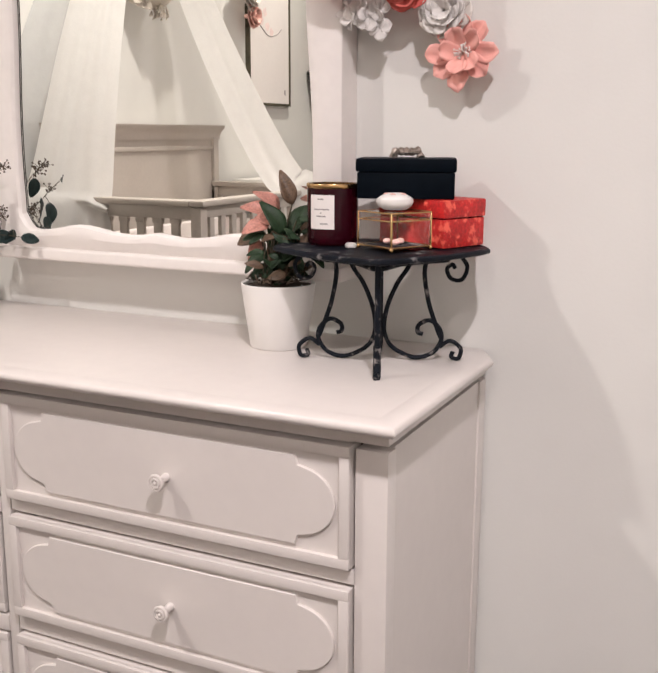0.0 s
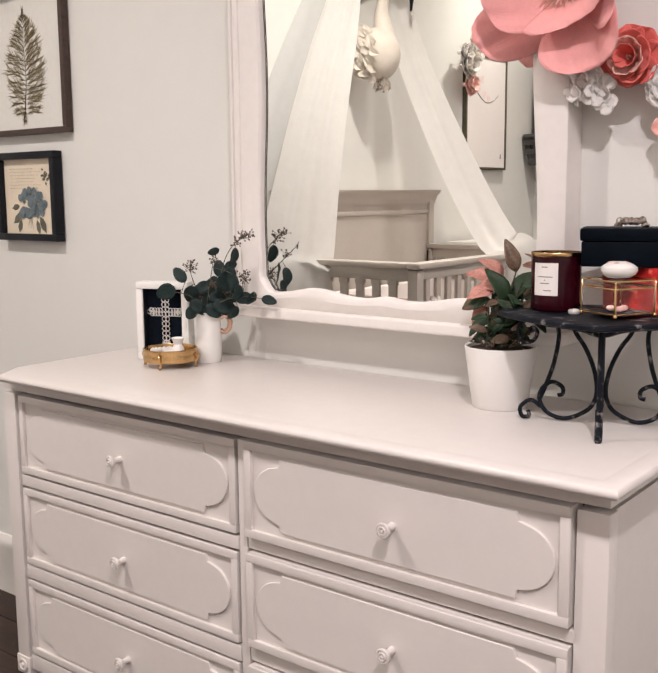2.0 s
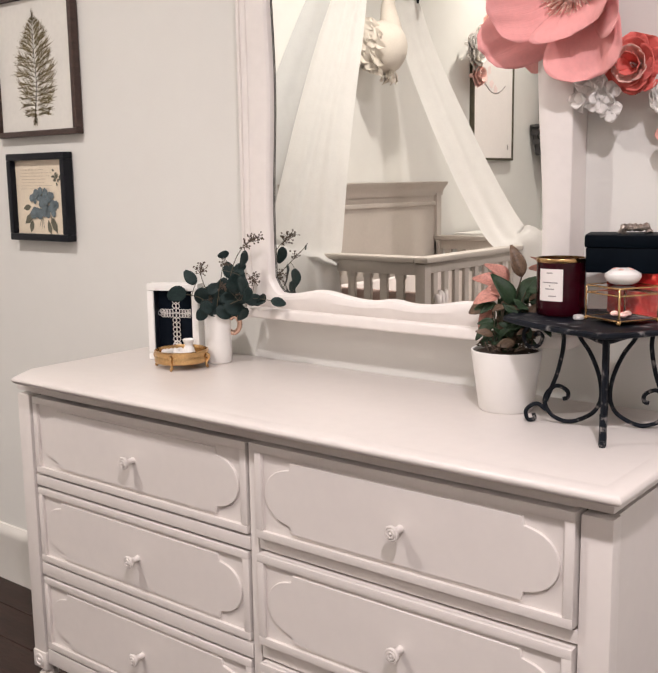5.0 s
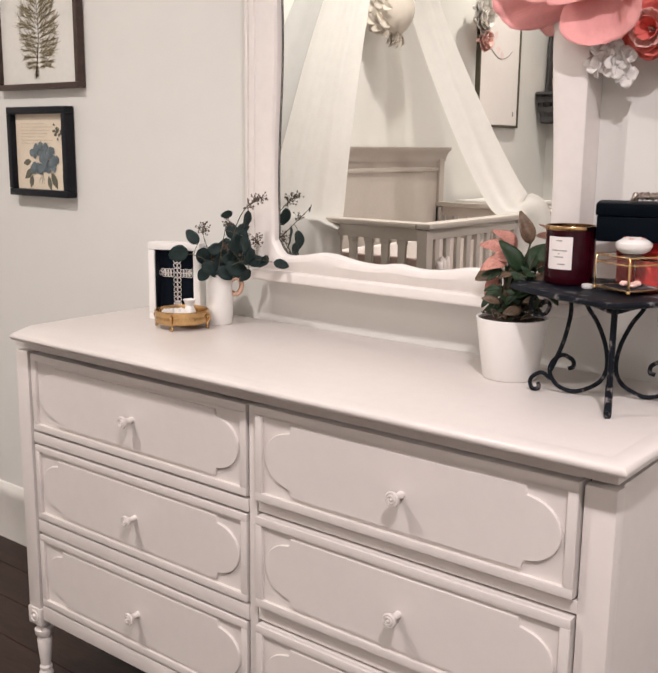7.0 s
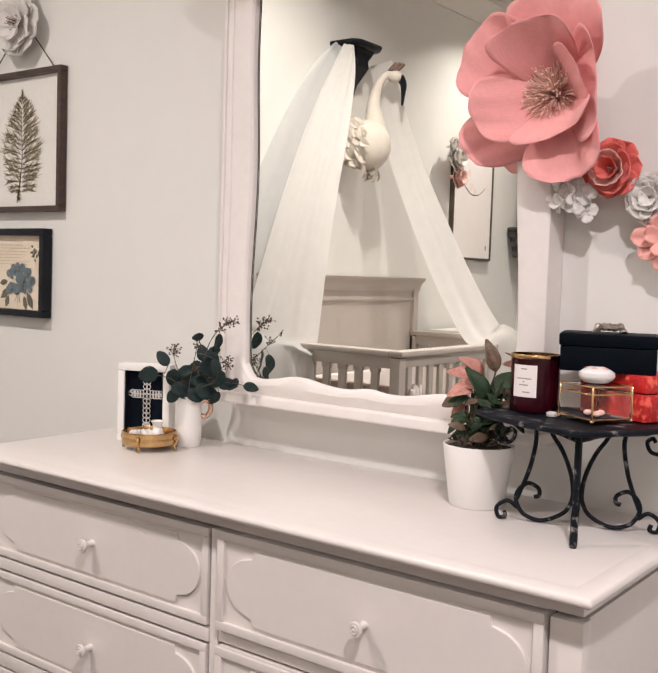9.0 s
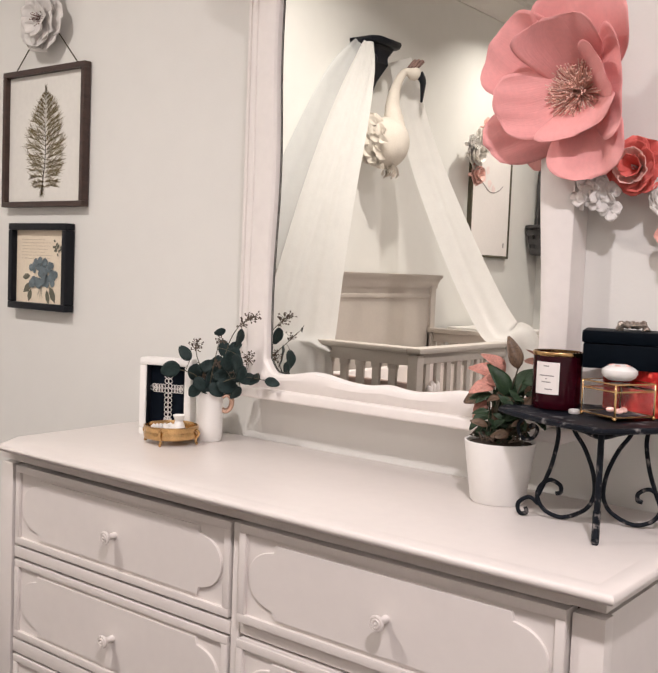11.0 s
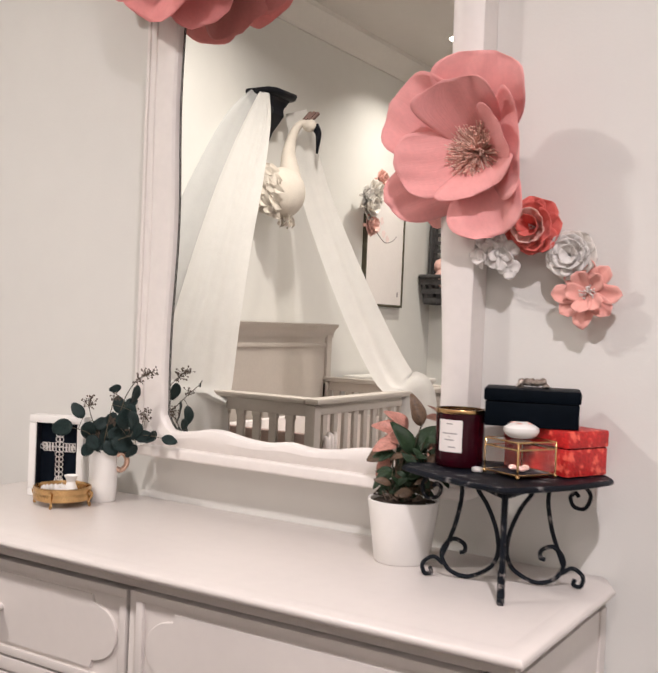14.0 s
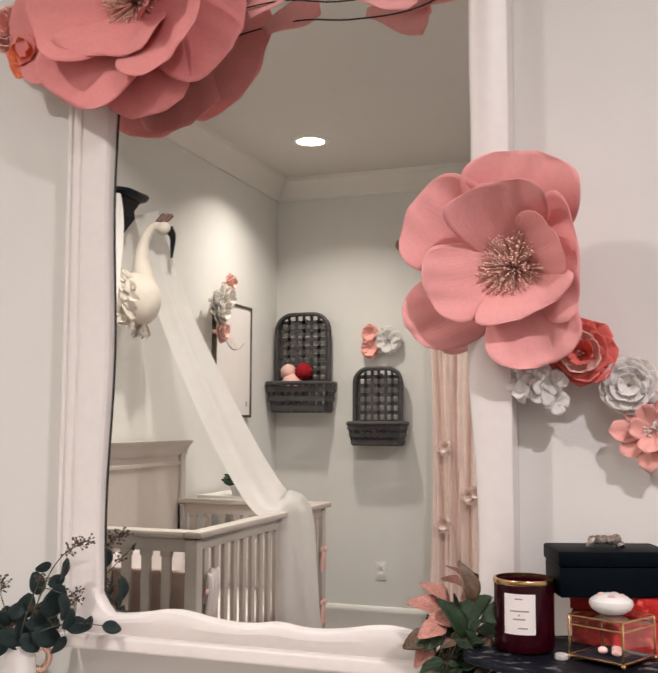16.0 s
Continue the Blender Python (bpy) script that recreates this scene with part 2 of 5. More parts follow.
def slab(outline, prof):
    """A plan outline with an edge profile of (outset, z)."""
    bm = bmesh.new()
    c = Vector((sum(p[0] for p in outline) / len(outline), sum(p[1] for p in outline) / len(outline)))
    rings = []
    for off, z in prof:
        ring = []
        for p in outline:
            d = Vector(p) - c
            ring.append(bm.verts.new((p[0] + off * (1 if d.x > 0 else -1), p[1] + off * (1 if d.y > 0 else -1), z)))
        rings.append(ring)
    n = len(outline)
    for a, b in zip(rings, rings[1:]):
        for i in range(n):
            bm.faces.new((a[i], a[(i + 1) % n], b[(i + 1) % n], b[i]))
    bm.faces.new(rings[0][::-1])
    bm.faces.new(rings[-1])
    return bm


TOPO = [(-0.005, -0.464), (1.404, -0.464), (1.407, -0.03), (1.374, 0.038), (-0.03, 0.038), (-0.055, -0.03), (-0.055, -0.385)]
part("top", slab(TOPO, [(-0.050, 0.8375), (-0.014, 0.8385), (-0.004, 0.8415), (0.0005, 0.846), (0.001, 0.850), (-0.001, 0.854), (-0.005, 0.8568), (-0.033, 0.8570), (-0.036, DTOP)]), DRESS, dresser, angle=38)
part("top_frieze", box(DX0, DX1, DYF + 0.0005, 0.032, 0.8148, 0.838, 0.002), DRESS, dresser)
part("side_panel", box(DX1 - 0.02, DX1 - 0.004, DYF + 0.03, 0.01, 0.15, 0.806), DRESS, dresser)
part("side_panel", box(DX0 + 0.004, DX0 + 0.02, DYF + 0.03, 0.01, 0.15, 0.806), DRESS, dresser)
part("back_panel", box(DX0 + 0.01, DX1 - 0.01, 0.02, 0.032, 0.15, 0.806), DRESS, dresser)
part("inner_carcass", box(DX0 + 0.022, DX1 - 0.022, DYF + 0.03, 0.018, 0.16, 0.80), GAP, dresser)
for x in (DX0, DX1 - 0.044):
    part("front_stile", box(x - (0.0045 if x > 0 else 0.0), x + 0.044, DYF, DYF + 0.03, 0.15, 0.806, 0.002), DRESS, dresser)
    part("back_post", box(x, x + 0.044, 0.0, 0.036, 0.15, 0.806, 0.004), DRESS, dresser)
part("centre_stile", box(0.6775, 0.6965, DYF + 0.001, DYF + 0.03, 0.15, 0.806, 0.001), DRESS, dresser)
COLS = [(-0.001, 0.674, 0.0, (0.807, 0.592, 0.372)), (0.700, 1.330, 0.012, (0.813, 0.602, 0.384))]
for x0, x1, proud, tops in COLS:
    for k, zt in enumerate(tops):
        zb = zt - 0.184
        low = tops[k + 1] if k < 2 else 0.148
        part("rail", box(x0, x1, DYF + 0.001, DYF + 0.03, low + 0.003 if k < 2 else 0.148, zb - 0.003, 0.001), DRESS, dresser)
part("top_rail", box(0.0, 1.324, DYF + 0.0015, DYF + 0.03, 0.8135, 0.8155), DRESS, dresser)


def panel_outline(w, h):
    """Long plaque: straight top and bottom, stepped shoulders and rounded ends."""
    sx, sy = w / 2 - 0.062, h / 2
    quarter = [(sx, sy), (sx + 0.004, sy - 0.014)]
    for i in range(1, 9):
        a = math.pi / 2 * (1 - i / 8)
        quarter.append((sx + 0.006 + 0.056 * math.cos(a), (sy - 0.016) * math.sin(a)))
    pts = quarter + [(x, -z) for x, z in quarter[-2::-1]] + [(-x, -z) for x, z in quarter] + [(-x, z) for x, z in quarter[-2::-1]]
    out = []
    for p in pts:
        if not out or (abs(p[0] - out[-1][0]) + abs(p[1] - out[-1][1])) > 1e-6:
            out.append(p)
    return out


for x0, x1, proud, tops in COLS:
    for k, zt in enumerate(tops):
        w, h = x1 - x0 - 0.008, 0.184 - 0.005
        cx, cz = (x0 + x1) / 2, zt - 0.092
        yf = DYF - proud
        dr = part("drawer", box(-w / 2, w / 2, yf + 0.006, DYF + 0.028, -h / 2, h / 2), DRESS, dresser)
        dr.location = (cx, 0, cz)
        bm = bmesh.new()
        for b in ((-w / 2, w / 2, h / 2 - 0.0155, h / 2), (-w / 2, w / 2, -h / 2, -h / 2 + 0.0155), (-w / 2, -w / 2 + 0.0155, -h / 2 + 0.0155, h / 2 - 0.0155), (w / 2 - 0.0155, w / 2, -h / 2 + 0.0155, h / 2 - 0.0155)):
            box(b[0], b[1], yf - 0.001, yf + 0.008, b[2], b[3], 0.0012, bm)
        part("drawer_border", bm, DRESS, dr)
        po = panel_outline(w - 0.044, h - 0.046)
        bm = bmesh.new()
        rings = []
        for s, y in ((1.0, yf + 0.007), (1.0, yf + 0.003), (0.993, yf + 0.0015), (0.985, yf + 0.001)):
            rings.append([bm.verts.new((x * (1 - (1 - s) * 0.35), y, z * s)) for x, z in po])
        for a, b in zip(rings, rings[1:]):
            for i in range(len(po)):
                bm.faces.new((a[i], a[(i + 1) % len(po)], b[(i + 1) % len(po)], b[i]))
        bm.faces.new(rings[-1][::-1])
        part("raised_panel", bm, DRESS, dr, angle=8)
        bm = lathe([(0.0, 0.0), (0.007, 0.0), (0.006, 0.008), (0.0055, 0.014), (0.009, 0.02), (0.0125, 0.0235), (0.0135, 0.027), (0.0125, 0.0295), (0.0105, 0.03), (0.0098, 0.0285), (0.0085, 0.0285), (0.0075, 0.0312), (0.0055, 0.0312), (0.0045, 0.029), (0.0032, 0.029), (0.002, 0.0325), (0, 0.033)], 28)
        kn = part("knob", bm, DRESS, dr, "round knob with carved rings")
        kn.matrix_basis = pose(0.01, yf + 0.001, -0.002, 90, 0, 0)
for x, y in ((DX0 + 0.022, DYF + 0.022), (DX1 - 0.022, DYF + 0.022), (DX0 + 0.022, 0.012), (DX1 - 0.022, 0.012)):
    bm = box(x - 0.025, x + 0.025, y - 0.025, y + 0.025, 0.128, 0.172, 0.003)
    part("corner_block", bm, DRESS, dresser, "square block with a carved rosette")
    part("rosette", lathe([(0.016, 0), (0.016, 0.003), (0.012, 0.004), (0.010, 0.002), (0.006, 0.002), (0.004, 0.005), (0, 0.005)], 12), DRESS, dresser).matrix_basis = pose(x, y - 0.0245, 0.15, 90, 0, 0)
    lg = lathe([(0, 0), (0.012, 0.0), (0.015, 0.006), (0.0155, 0.014), (0.012, 0.02), (0.0135, 0.024), (0.014, 0.028), (0.011, 0.032), (0.013, 0.05), (0.0165, 0.088), (0.013, 0.094), (0.02, 0.102), (0.0205, 0.112), (0.013, 0.118), (0.014, 0.128), (0, 0.128)], 24)
    ft = part("turned_foot", lg, DRESS, dresser)
    ft.matrix_basis = pose(x, y, FZ) @ Matrix.Diagonal((1.1, 1.1, 1 - FZ / 0.128, 1))

# ---- mirror ----
mirror = thing("wall_mirror", (0.725, 0, 0.97), "tall mirror in a cream frame with a scalloped inner edge", "mirror")
MX0, MX1, MZ0, MZ1 = 0.297, 1.120, 0.987, 2.24
IX0, IX1, IZ0, IZ1 = 0.393, 1.062, 1.038, 2.165


def inner_loop(n=48):
    pts = []
    for i in range(n):
        t = i / n
        u = abs(t - 0.5) * 2
        pts.append((IX0 + t * (IX1 - IX0), IZ0 - 0.012 + 0.015 * math.exp(-((u - 0.56) / 0.2) ** 2) + 0.007 * math.exp(-(u / 0.1) ** 2) + 0.034 * max(0, (u - 0.9) / 0.1) ** 2))
    for i in range(n):
        t = i / n
        pts.append((IX1 - 0.010 * math.sin(t * math.pi) ** 2 * 1.0 + 0.004 * math.sin(t * 4 * math.pi) - 0.0, IZ0 + 0.03 + t * (IZ1 - IZ0 - 0.03)))
    for i in range(n):
        t = i / n
        pts.append((IX1 - t * (IX1 - IX0), IZ1 + 0.03 * math.sin(t * math.pi)))
    for i in range(n):
        t = i / n
        pts.append((IX0 + 0.004 * math.sin(t * 4 * math.pi) + 0.004 * math.sin(t * math.pi) ** 2, IZ1 - t * (IZ1 - IZ0 - 0.03)))
    return pts


N = 48
inner = inner_loop(N)
outer = []
for side in range(4):
    for i in range(N):
        t = i / N
        outer.append([(MX0 + t * (MX1 - MX0), MZ0), (MX1, MZ0 + t * (MZ1 - MZ0)), (MX1 - t * (MX1 - MX0), MZ1), (MX0, MZ1 - t * (MZ1 - MZ0))][side])
bm = bmesh.new()
rings = []
for s, y in ((0.0, WALL_Y - 0.001), (0.0, -0.017), (0.02, -0.0225), (0.05, -0.0245), (0.11, -0.0245), (0.13, -0.0205), (0.165, -0.0205), (0.185, -0.0262), (0.26, -0.0275), (0.33, -0.0265), (0.35, -0.0235), (0.38, -0.0235), (0.42, -0.0290), (0.6, -0.0315), (0.8, -0.0305), (0.92, -0.0275), (0.97, -0.022), (1.0, -0.011)):
    plain = -0.018 - 0.0125 * math.sin(min(1.0, s / 0.7) * math.pi / 2)
    rings.append([bm.verts.new((a[0] + (b[0] - a[0]) * s, y if i >= 3 * N or not 0 < s < 0.5 else plain, a[1] + (b[1] - a[1]) * s)) for i, (a, b) in enumerate(zip(outer, inner))])
for a, b in zip(rings, rings[1:]):
    for i in range(4 * N):
        bm.faces.new((a[i], a[(i + 1) % (4 * N)], b[(i + 1) % (4 * N)], b[i]))
fr = part("frame", bm, FRAMEW, mirror, angle=25)
part("glass", box(0.375, 1.09, -0.012, -0.008, 1.012, 2.21), GLASSM, mirror, "clear silvered glass", smooth=False)
part("bottom_ledge", box(0.300, 1.13, -0.039, WALL_Y - 0.001, 0.966, 0.991, 0.006, seg=3), FRAMEW, mirror, "moulded ledge under the frame")
rim = [(x + 0.004, -0.014, z) for x, z in inner[3 * N + 2:]] + [(x + (0.003 if i < 2 else 0), -0.014, z + 0.003) for i, (x, z) in enumerate(inner[:5])]
part("rim_wire", tube(rim, 0.0011, 6), DARK, mirror, "thin dark line at the glass edge")
for o in mirror.children:
    o.matrix_parent_inverse = mirror.matrix_basis.inverted()

# ---- materials of the things ----
PINK = crepe("pink_crepe_paper", (0.92, 0.435, 0.42))
ROSE = crepe("deep_rose_crepe_paper", (0.86, 0.33, 0.32))
RED = crepe("red_crepe_paper", (0.84, 0.20, 0.17), 18)
CORAL = crepe("coral_paper", (0.91, 0.47, 0.41), 14, 0.3)
ORANGE = mat("orange_paper", (0.88, 0.24, 0.12), 0.8, var=0.1, scale=25, bump=0.2, spec=0.2)
WHITEP = crepe("white_paper", (0.88, 0.85, 0.82), 10, 0.2, 0.3)
CREAMP = crepe("cream_paper", (0.89, 0.85, 0.80), 12, 0.2, 0.35)
BLUSH = mat("blush_paper", (0.80, 0.50, 0.44), 0.85, var=0.08, scale=20, bump=0.2, spec=0.2)
GOLD = mat("gold_metal", (0.58, 0.37, 0.17), 0.24, metal=1.0, var=0.25, scale=40)
ROSEGOLD = mat("rose_gold_glaze", (0.66, 0.44, 0.34), 0.16, metal=0.9, var=0.08, scale=30)
PEWTER = mat("aged_pewter", (0.36, 0.31, 0.27), 0.42, metal=0.9, var=0.5, scale=70, bump=0.6, bscale=200)
COPPER = mat("rose_gold_tinsel", (0.86, 0.63, 0.54), 0.4, metal=0.3, var=0.25, scale=60)
IRON = mat("black_wrought_iron", (0.006, 0.008, 0.012), 0.55, metal=0.0, spec=0.12, var=0.3, scale=25, bump=0.5, bscale=90, dirt=(0.22, 0.20, 0.19), dirt_amount=0.58)
SLATE = mat("worn_black_tray", (0.006, 0.008, 0.013), 0.5, spec=0.14, var=0.4, scale=14, bump=0.3, bscale=60, dirt=(0.20, 0.19, 0.19), dirt_amount=0.56)
CERAM = mat("white_ceramic", (0.82, 0.80, 0.77), 0.28, var=0.015, scale=6, bump=0.02)
SOIL = mat("potting_soil", (0.045, 0.03, 0.02), 0.95, var=0.6, scale=60, bump=0.8, bscale=160)
LEAFG = mat("green_leaf", (0.022, 0.045, 0.020), 0.5, spec=0.3, var=0.35, scale=30, bump=0.25, bscale=90)
LEAFP = mat("dusty_pink_leaf", (0.52, 0.235, 0.185), 0.5, var=0.35, scale=25, bump=0.25, bscale=90)
LEAFB = mat("mottled_bronze_leaf", (0.13, 0.08, 0.048), 0.5, var=0.45, scale=35, bump=0.25, bscale=90)
EUCA = mat("eucalyptus_leaf", (0.012, 0.026, 0.025), 0.55, spec=0.25, var=0.4, scale=30, bump=0.15, bscale=80)
STEM = mat("stem", (0.075, 0.065, 0.04), 0.7, var=0.3, scale=40)
BUD = mat("seed_bud", (0.085, 0.058, 0.04), 0.7, var=0.35, scale=60)
WAX = mat("dark_red_candle_glass", (0.026, 0.0015, 0.005), 0.12, var=0.2, scale=8, spec=0.25)
BLOSSOM = mat("faded_pink_wash", (0.83, 0.67, 0.64), 0.8, var=0.1, scale=30)
PAPER = mat("white_label", (0.82, 0.77, 0.74), 0.7, var=0.02)
FAINT = mat("faded_ink", (0.46, 0.38, 0.30), 0.8)
INK = mat("grey_ink", (0.30, 0.27, 0.26), 0.8)
BLACKB = mat("black_lacquer", (0.002, 0.004, 0.007), 0.5, var=0.2, scale=6, spec=0.05)
REDBOX = mat("red_brocade", (0.50, 0.014, 0.014), 0.5, var=0.35, scale=24, bump=0.35, bscale=80, dirt=(0.86, 0.13, 0.085), dirt_amount=0.86)
NAVY = mat("black_velvet", (0.006, 0.009, 0.015), 0.9, var=0.2, scale=60, spec=0.05)
SILVER = mat("silver_chain", (0.82, 0.80, 0.78), 0.34, metal=0.55, var=0.1, scale=80)
WOODD = mat("dark_walnut_frame", (0.050, 0.026, 0.020), 0.38, var=0.35, scale=18, bump=0.15, bscale=60, stretch=(1, 1, 6))
BLACKF = mat("black_frame", (0.008, 0.009, 0.013), 0.35, var=0.2, scale=20, spec=0.2)
MATB = mat("picture_paper", (0.74, 0.72, 0.67), 0.6, var=0.03, scale=8)
CREAMB = mat("aged_print_paper", (0.76, 0.66, 0.52), 0.65, var=0.06, scale=14)
FERN = mat("pressed_fern", (0.19, 0.155, 0.085), 0.8, var=0.35, scale=60)
FERND = mat("fern_stem", (0.06, 0.045, 0.03), 0.8)
BLUE = mat("blue_grey_petals", (0.13, 0.165, 0.18), 0.8, var=0.4, scale=45)
OLIVE = mat("printed_leaf", (0.13, 0.125, 0.09), 0.8, var=0.3, scale=45)
CRIB = mat("crib_paint", (0.50, 0.45, 0.40), 0.5, var=0.03, scale=8, bump=0.06, bscale=60)
GAUZE = sheer("white_gauze", (0.84, 0.825, 0.80), 0.07)
GAUZE2 = sheer("thin_white_gauze", (0.76, 0.77, 0.77), 0.42)
SWAN = mat("swan_felt", (0.72, 0.655, 0.575), 0.95, var=0.05, scale=20, bump=0.3, bscale=150)
BRONZE = mat("crown_bronze", (0.20, 0.11, 0.09), 0.5, var=0.3, scale=60)
BASKET = mat("dark_woven_basket", (0.055, 0.051, 0.051), 0.6, var=0.4, scale=40, bump=0.4, bscale=150)
CURT = mat("blush_ruffled_curtain", (0.86, 0.68, 0.61), 0.9, var=0.06, scale=10, bump=0.25, bscale=200)
YARN = mat("dark_red_yarn", (0.30, 0.015, 0.022), 0.95, var=0.2, scale=40, bump=0.5, bscale=150, spec=0.1)
BUMP = mat("shaded_blush_quilting", (0.44, 0.33, 0.29), 0.9, var=0.08, scale=12, bump=0.4, bscale=40)
LINEN = mat("white_bedding", (0.80, 0.74, 0.71), 0.9, var=0.04, scale=15, bump=0.3, bscale=80)
PLASTIC = mat("white_plastic", (0.80, 0.78, 0.74), 0.4, var=0.01)


def clear_glass(name, tint=(1, 1, 1)):
    m = mat(name, tint, 0.02, var=0, trans=1.0)
    m.node_tree.nodes["Principled BSDF"].inputs["IOR"].default_value = 1.3
    return m


PANE = clear_glass("thin_clear_glass")


# ---- paper flowers ----
def petal(bm, ang, length, width, rise, curl, cup, base=0.0, side=0.0, ripple=0.004, seed=0, nu=10, nv=12, blunt=0.55, lift0=0.0):
    """One petal in flower space: x right, z up, -y out of the wall."""
    rng = random.Random(seed)
    ph, ph2 = rng.random() * 6, rng.random() * 6
    ca, sa = math.cos(radians(ang)), math.sin(radians(ang))

    def fn(u, v):
        s = u * 2 - 1
        v = min(v, 0.995)
        q = max(0.0, (v - blunt) / (1 - blunt))
        w = width / 2 * (0.30 + 0.70 * math.sin(min(1.0, v / blunt) * math.pi / 2)) * math.sqrt(max(0.0, 1 - q ** 2.6))
        e = s * w / (width / 2)
        r = base + length * v
        out = lift0 + rise * (0.35 * v + 0.65 * v * v) - curl * max(0, v - 0.6) ** 2 * 6 + cup * e * e * math.sin(v * math.pi * 0.7)
        out += ripple * math.sin(5 * e + ph) * v + ripple * 0.5 * math.sin(11 * e + ph2 + 5 * v) * v * v
        t = s * w + side * v * v * length + ripple * 0.5 * math.sin(9 * v + ph)
        r += ripple * 0.25 * math.sin(8 * e + ph2) * v * v
        return Vector((ca * r - sa * t, -out, sa * r + ca * t))

    return sheet(fn, nu, nv, bm)


def petal_part(parent, material, thick=0.0006, **kw):
    o = part("petal", petal(bmesh.new(), **kw), material, parent, angle=180)
    return solid(o, thick)


def stamens(n, r, h, seed, spread=1.0):
    rng = random.Random(seed)
    bm = bmesh.new()
    for i in range(n):
        a, q = rng.random() * 6.283, math.sqrt(rng.random()) * spread
        d = Vector((math.cos(a) * q, -(1.15 - 0.75 * q), math.sin(a) * q)).normalized()
        k = r * (0.8 + 0.35 * rng.random())
        p0, p1 = d * 0.006, Vector((d.x * k, d.y * h * (0.8 + 0.4 * rng.random()), d.z * k))
        tube([p0, (p0 + p1) / 2 + Vector((rng.uniform(-1, 1), 0, rng.uniform(-1, 1))) * 0.002, p1], 0.0009, 4, bm)
        bmesh.ops.create_icosphere(bm, subdivisions=1, radius=0.0019, matrix=Matrix.Translation(p1))
    return bm


def big_flower(name, at, material, label, scale, petals, tilt, seed):
    f = thing(name, at, label, "paper flower", "paper flowers on the wall")
    f.matrix_basis = pose(*at, *tilt) @ Matrix.Diagonal((scale, scale, scale, 1))
    for i, p in enumerate(petals):
        ang, ln, w, rise, curl, cup, l0 = p
        petal_part(f, material, ang=ang, length=ln, width=w, rise=rise, curl=curl, cup=cup, lift0=l0, base=0.012, seed=seed + i, nu=20, nv=20, blunt=0.62, ripple=0.0055)
    part("stamen_burst", stamens(360, 0.07, 0.066, seed), COPPER, f, "burst of rose-gold tinsel stamens")
    part("backing", lathe([(0, -0.02), (0.035, -0.02), (0.035, 0.0), (0, 0.0)], 20), material, f).matrix_basis = pose(0, 0.0, 0, 90, 0, 0)
    return f


# angle, length, width, rise, curl, cup, start height
BIG = [(80, 0.195, 0.215, 0.085, 0.022, 0.040, 0.0), (146, 0.205, 0.190, 0.075, 0.020, 0.040, 0.002), (212, 0.210, 0.150, 0.065, -0.006, -0.026, 0.0), (288, 0.182, 0.175, 0.060, 0.016, 0.040, 0.0),
       (4, 0.112, 0.235, 0.105, 0.010, 0.026, 0.0),
       (100, 0.132, 0.180, 0.115, 0.008, 0.055, 0.006), (196, 0.142, 0.150, 0.110, 0.006, 0.012, 0.008), (30, 0.084, 0.135, 0.110, -0.004, 0.016, 0.004), (292, 0.088, 0.185, 0.100, 0.036, 0.050, 0.010)]
big_flower("paper_flower", (1.128, -0.036, 1.604), PINK, "giant pink crepe-paper flower with rose-gold stamens over the mirror frame", 0.83, BIG, (4, 0, 2), 3)
BIG2 = [(150, 0.22, 0.26, 0.05, 0.012, 0.03, 0.0), (95, 0.2, 0.26, 0.06, 0.012, 0.03, 0.0), (40, 0.2, 0.24, 0.05, 0.01, 0.03, 0.0), (334, 0.265, 0.25, 0.030, 0.006, 0.025, 0.0), (196, 0.29, 0.24, 0.03, 0.01, 0.03, 0.0),
        (285, 0.250, 0.22, 0.022, 0.008, 0.03, -0.004), (244, 0.245, 0.24, 0.085, 0.03, 0.02, 0.006),
        (198, 0.185, 0.25, 0.115, 0.02, 0.04, 0.010), (314, 0.215, 0.23, 0.115, 0.02, 0.035, 0.008), (268, 0.135, 0.25, 0.095, 0.035, 0.05, 0.010), (345, 0.12, 0.12, 0.14, 0.01, 0.03, 0.01), (55, 0.13, 0.18, 0.07, 0.01, 0.03, 0.004), (120, 0.14, 0.18, 0.08, 0.01, 0.03, 0.004)]
big_flower("paper_flower", (0.452, -0.045, 2.128), ROSE, "giant deep-rose crepe-paper flower on the mirror's upper corner", 0.87, BIG2, (0, 0, 0), 31)


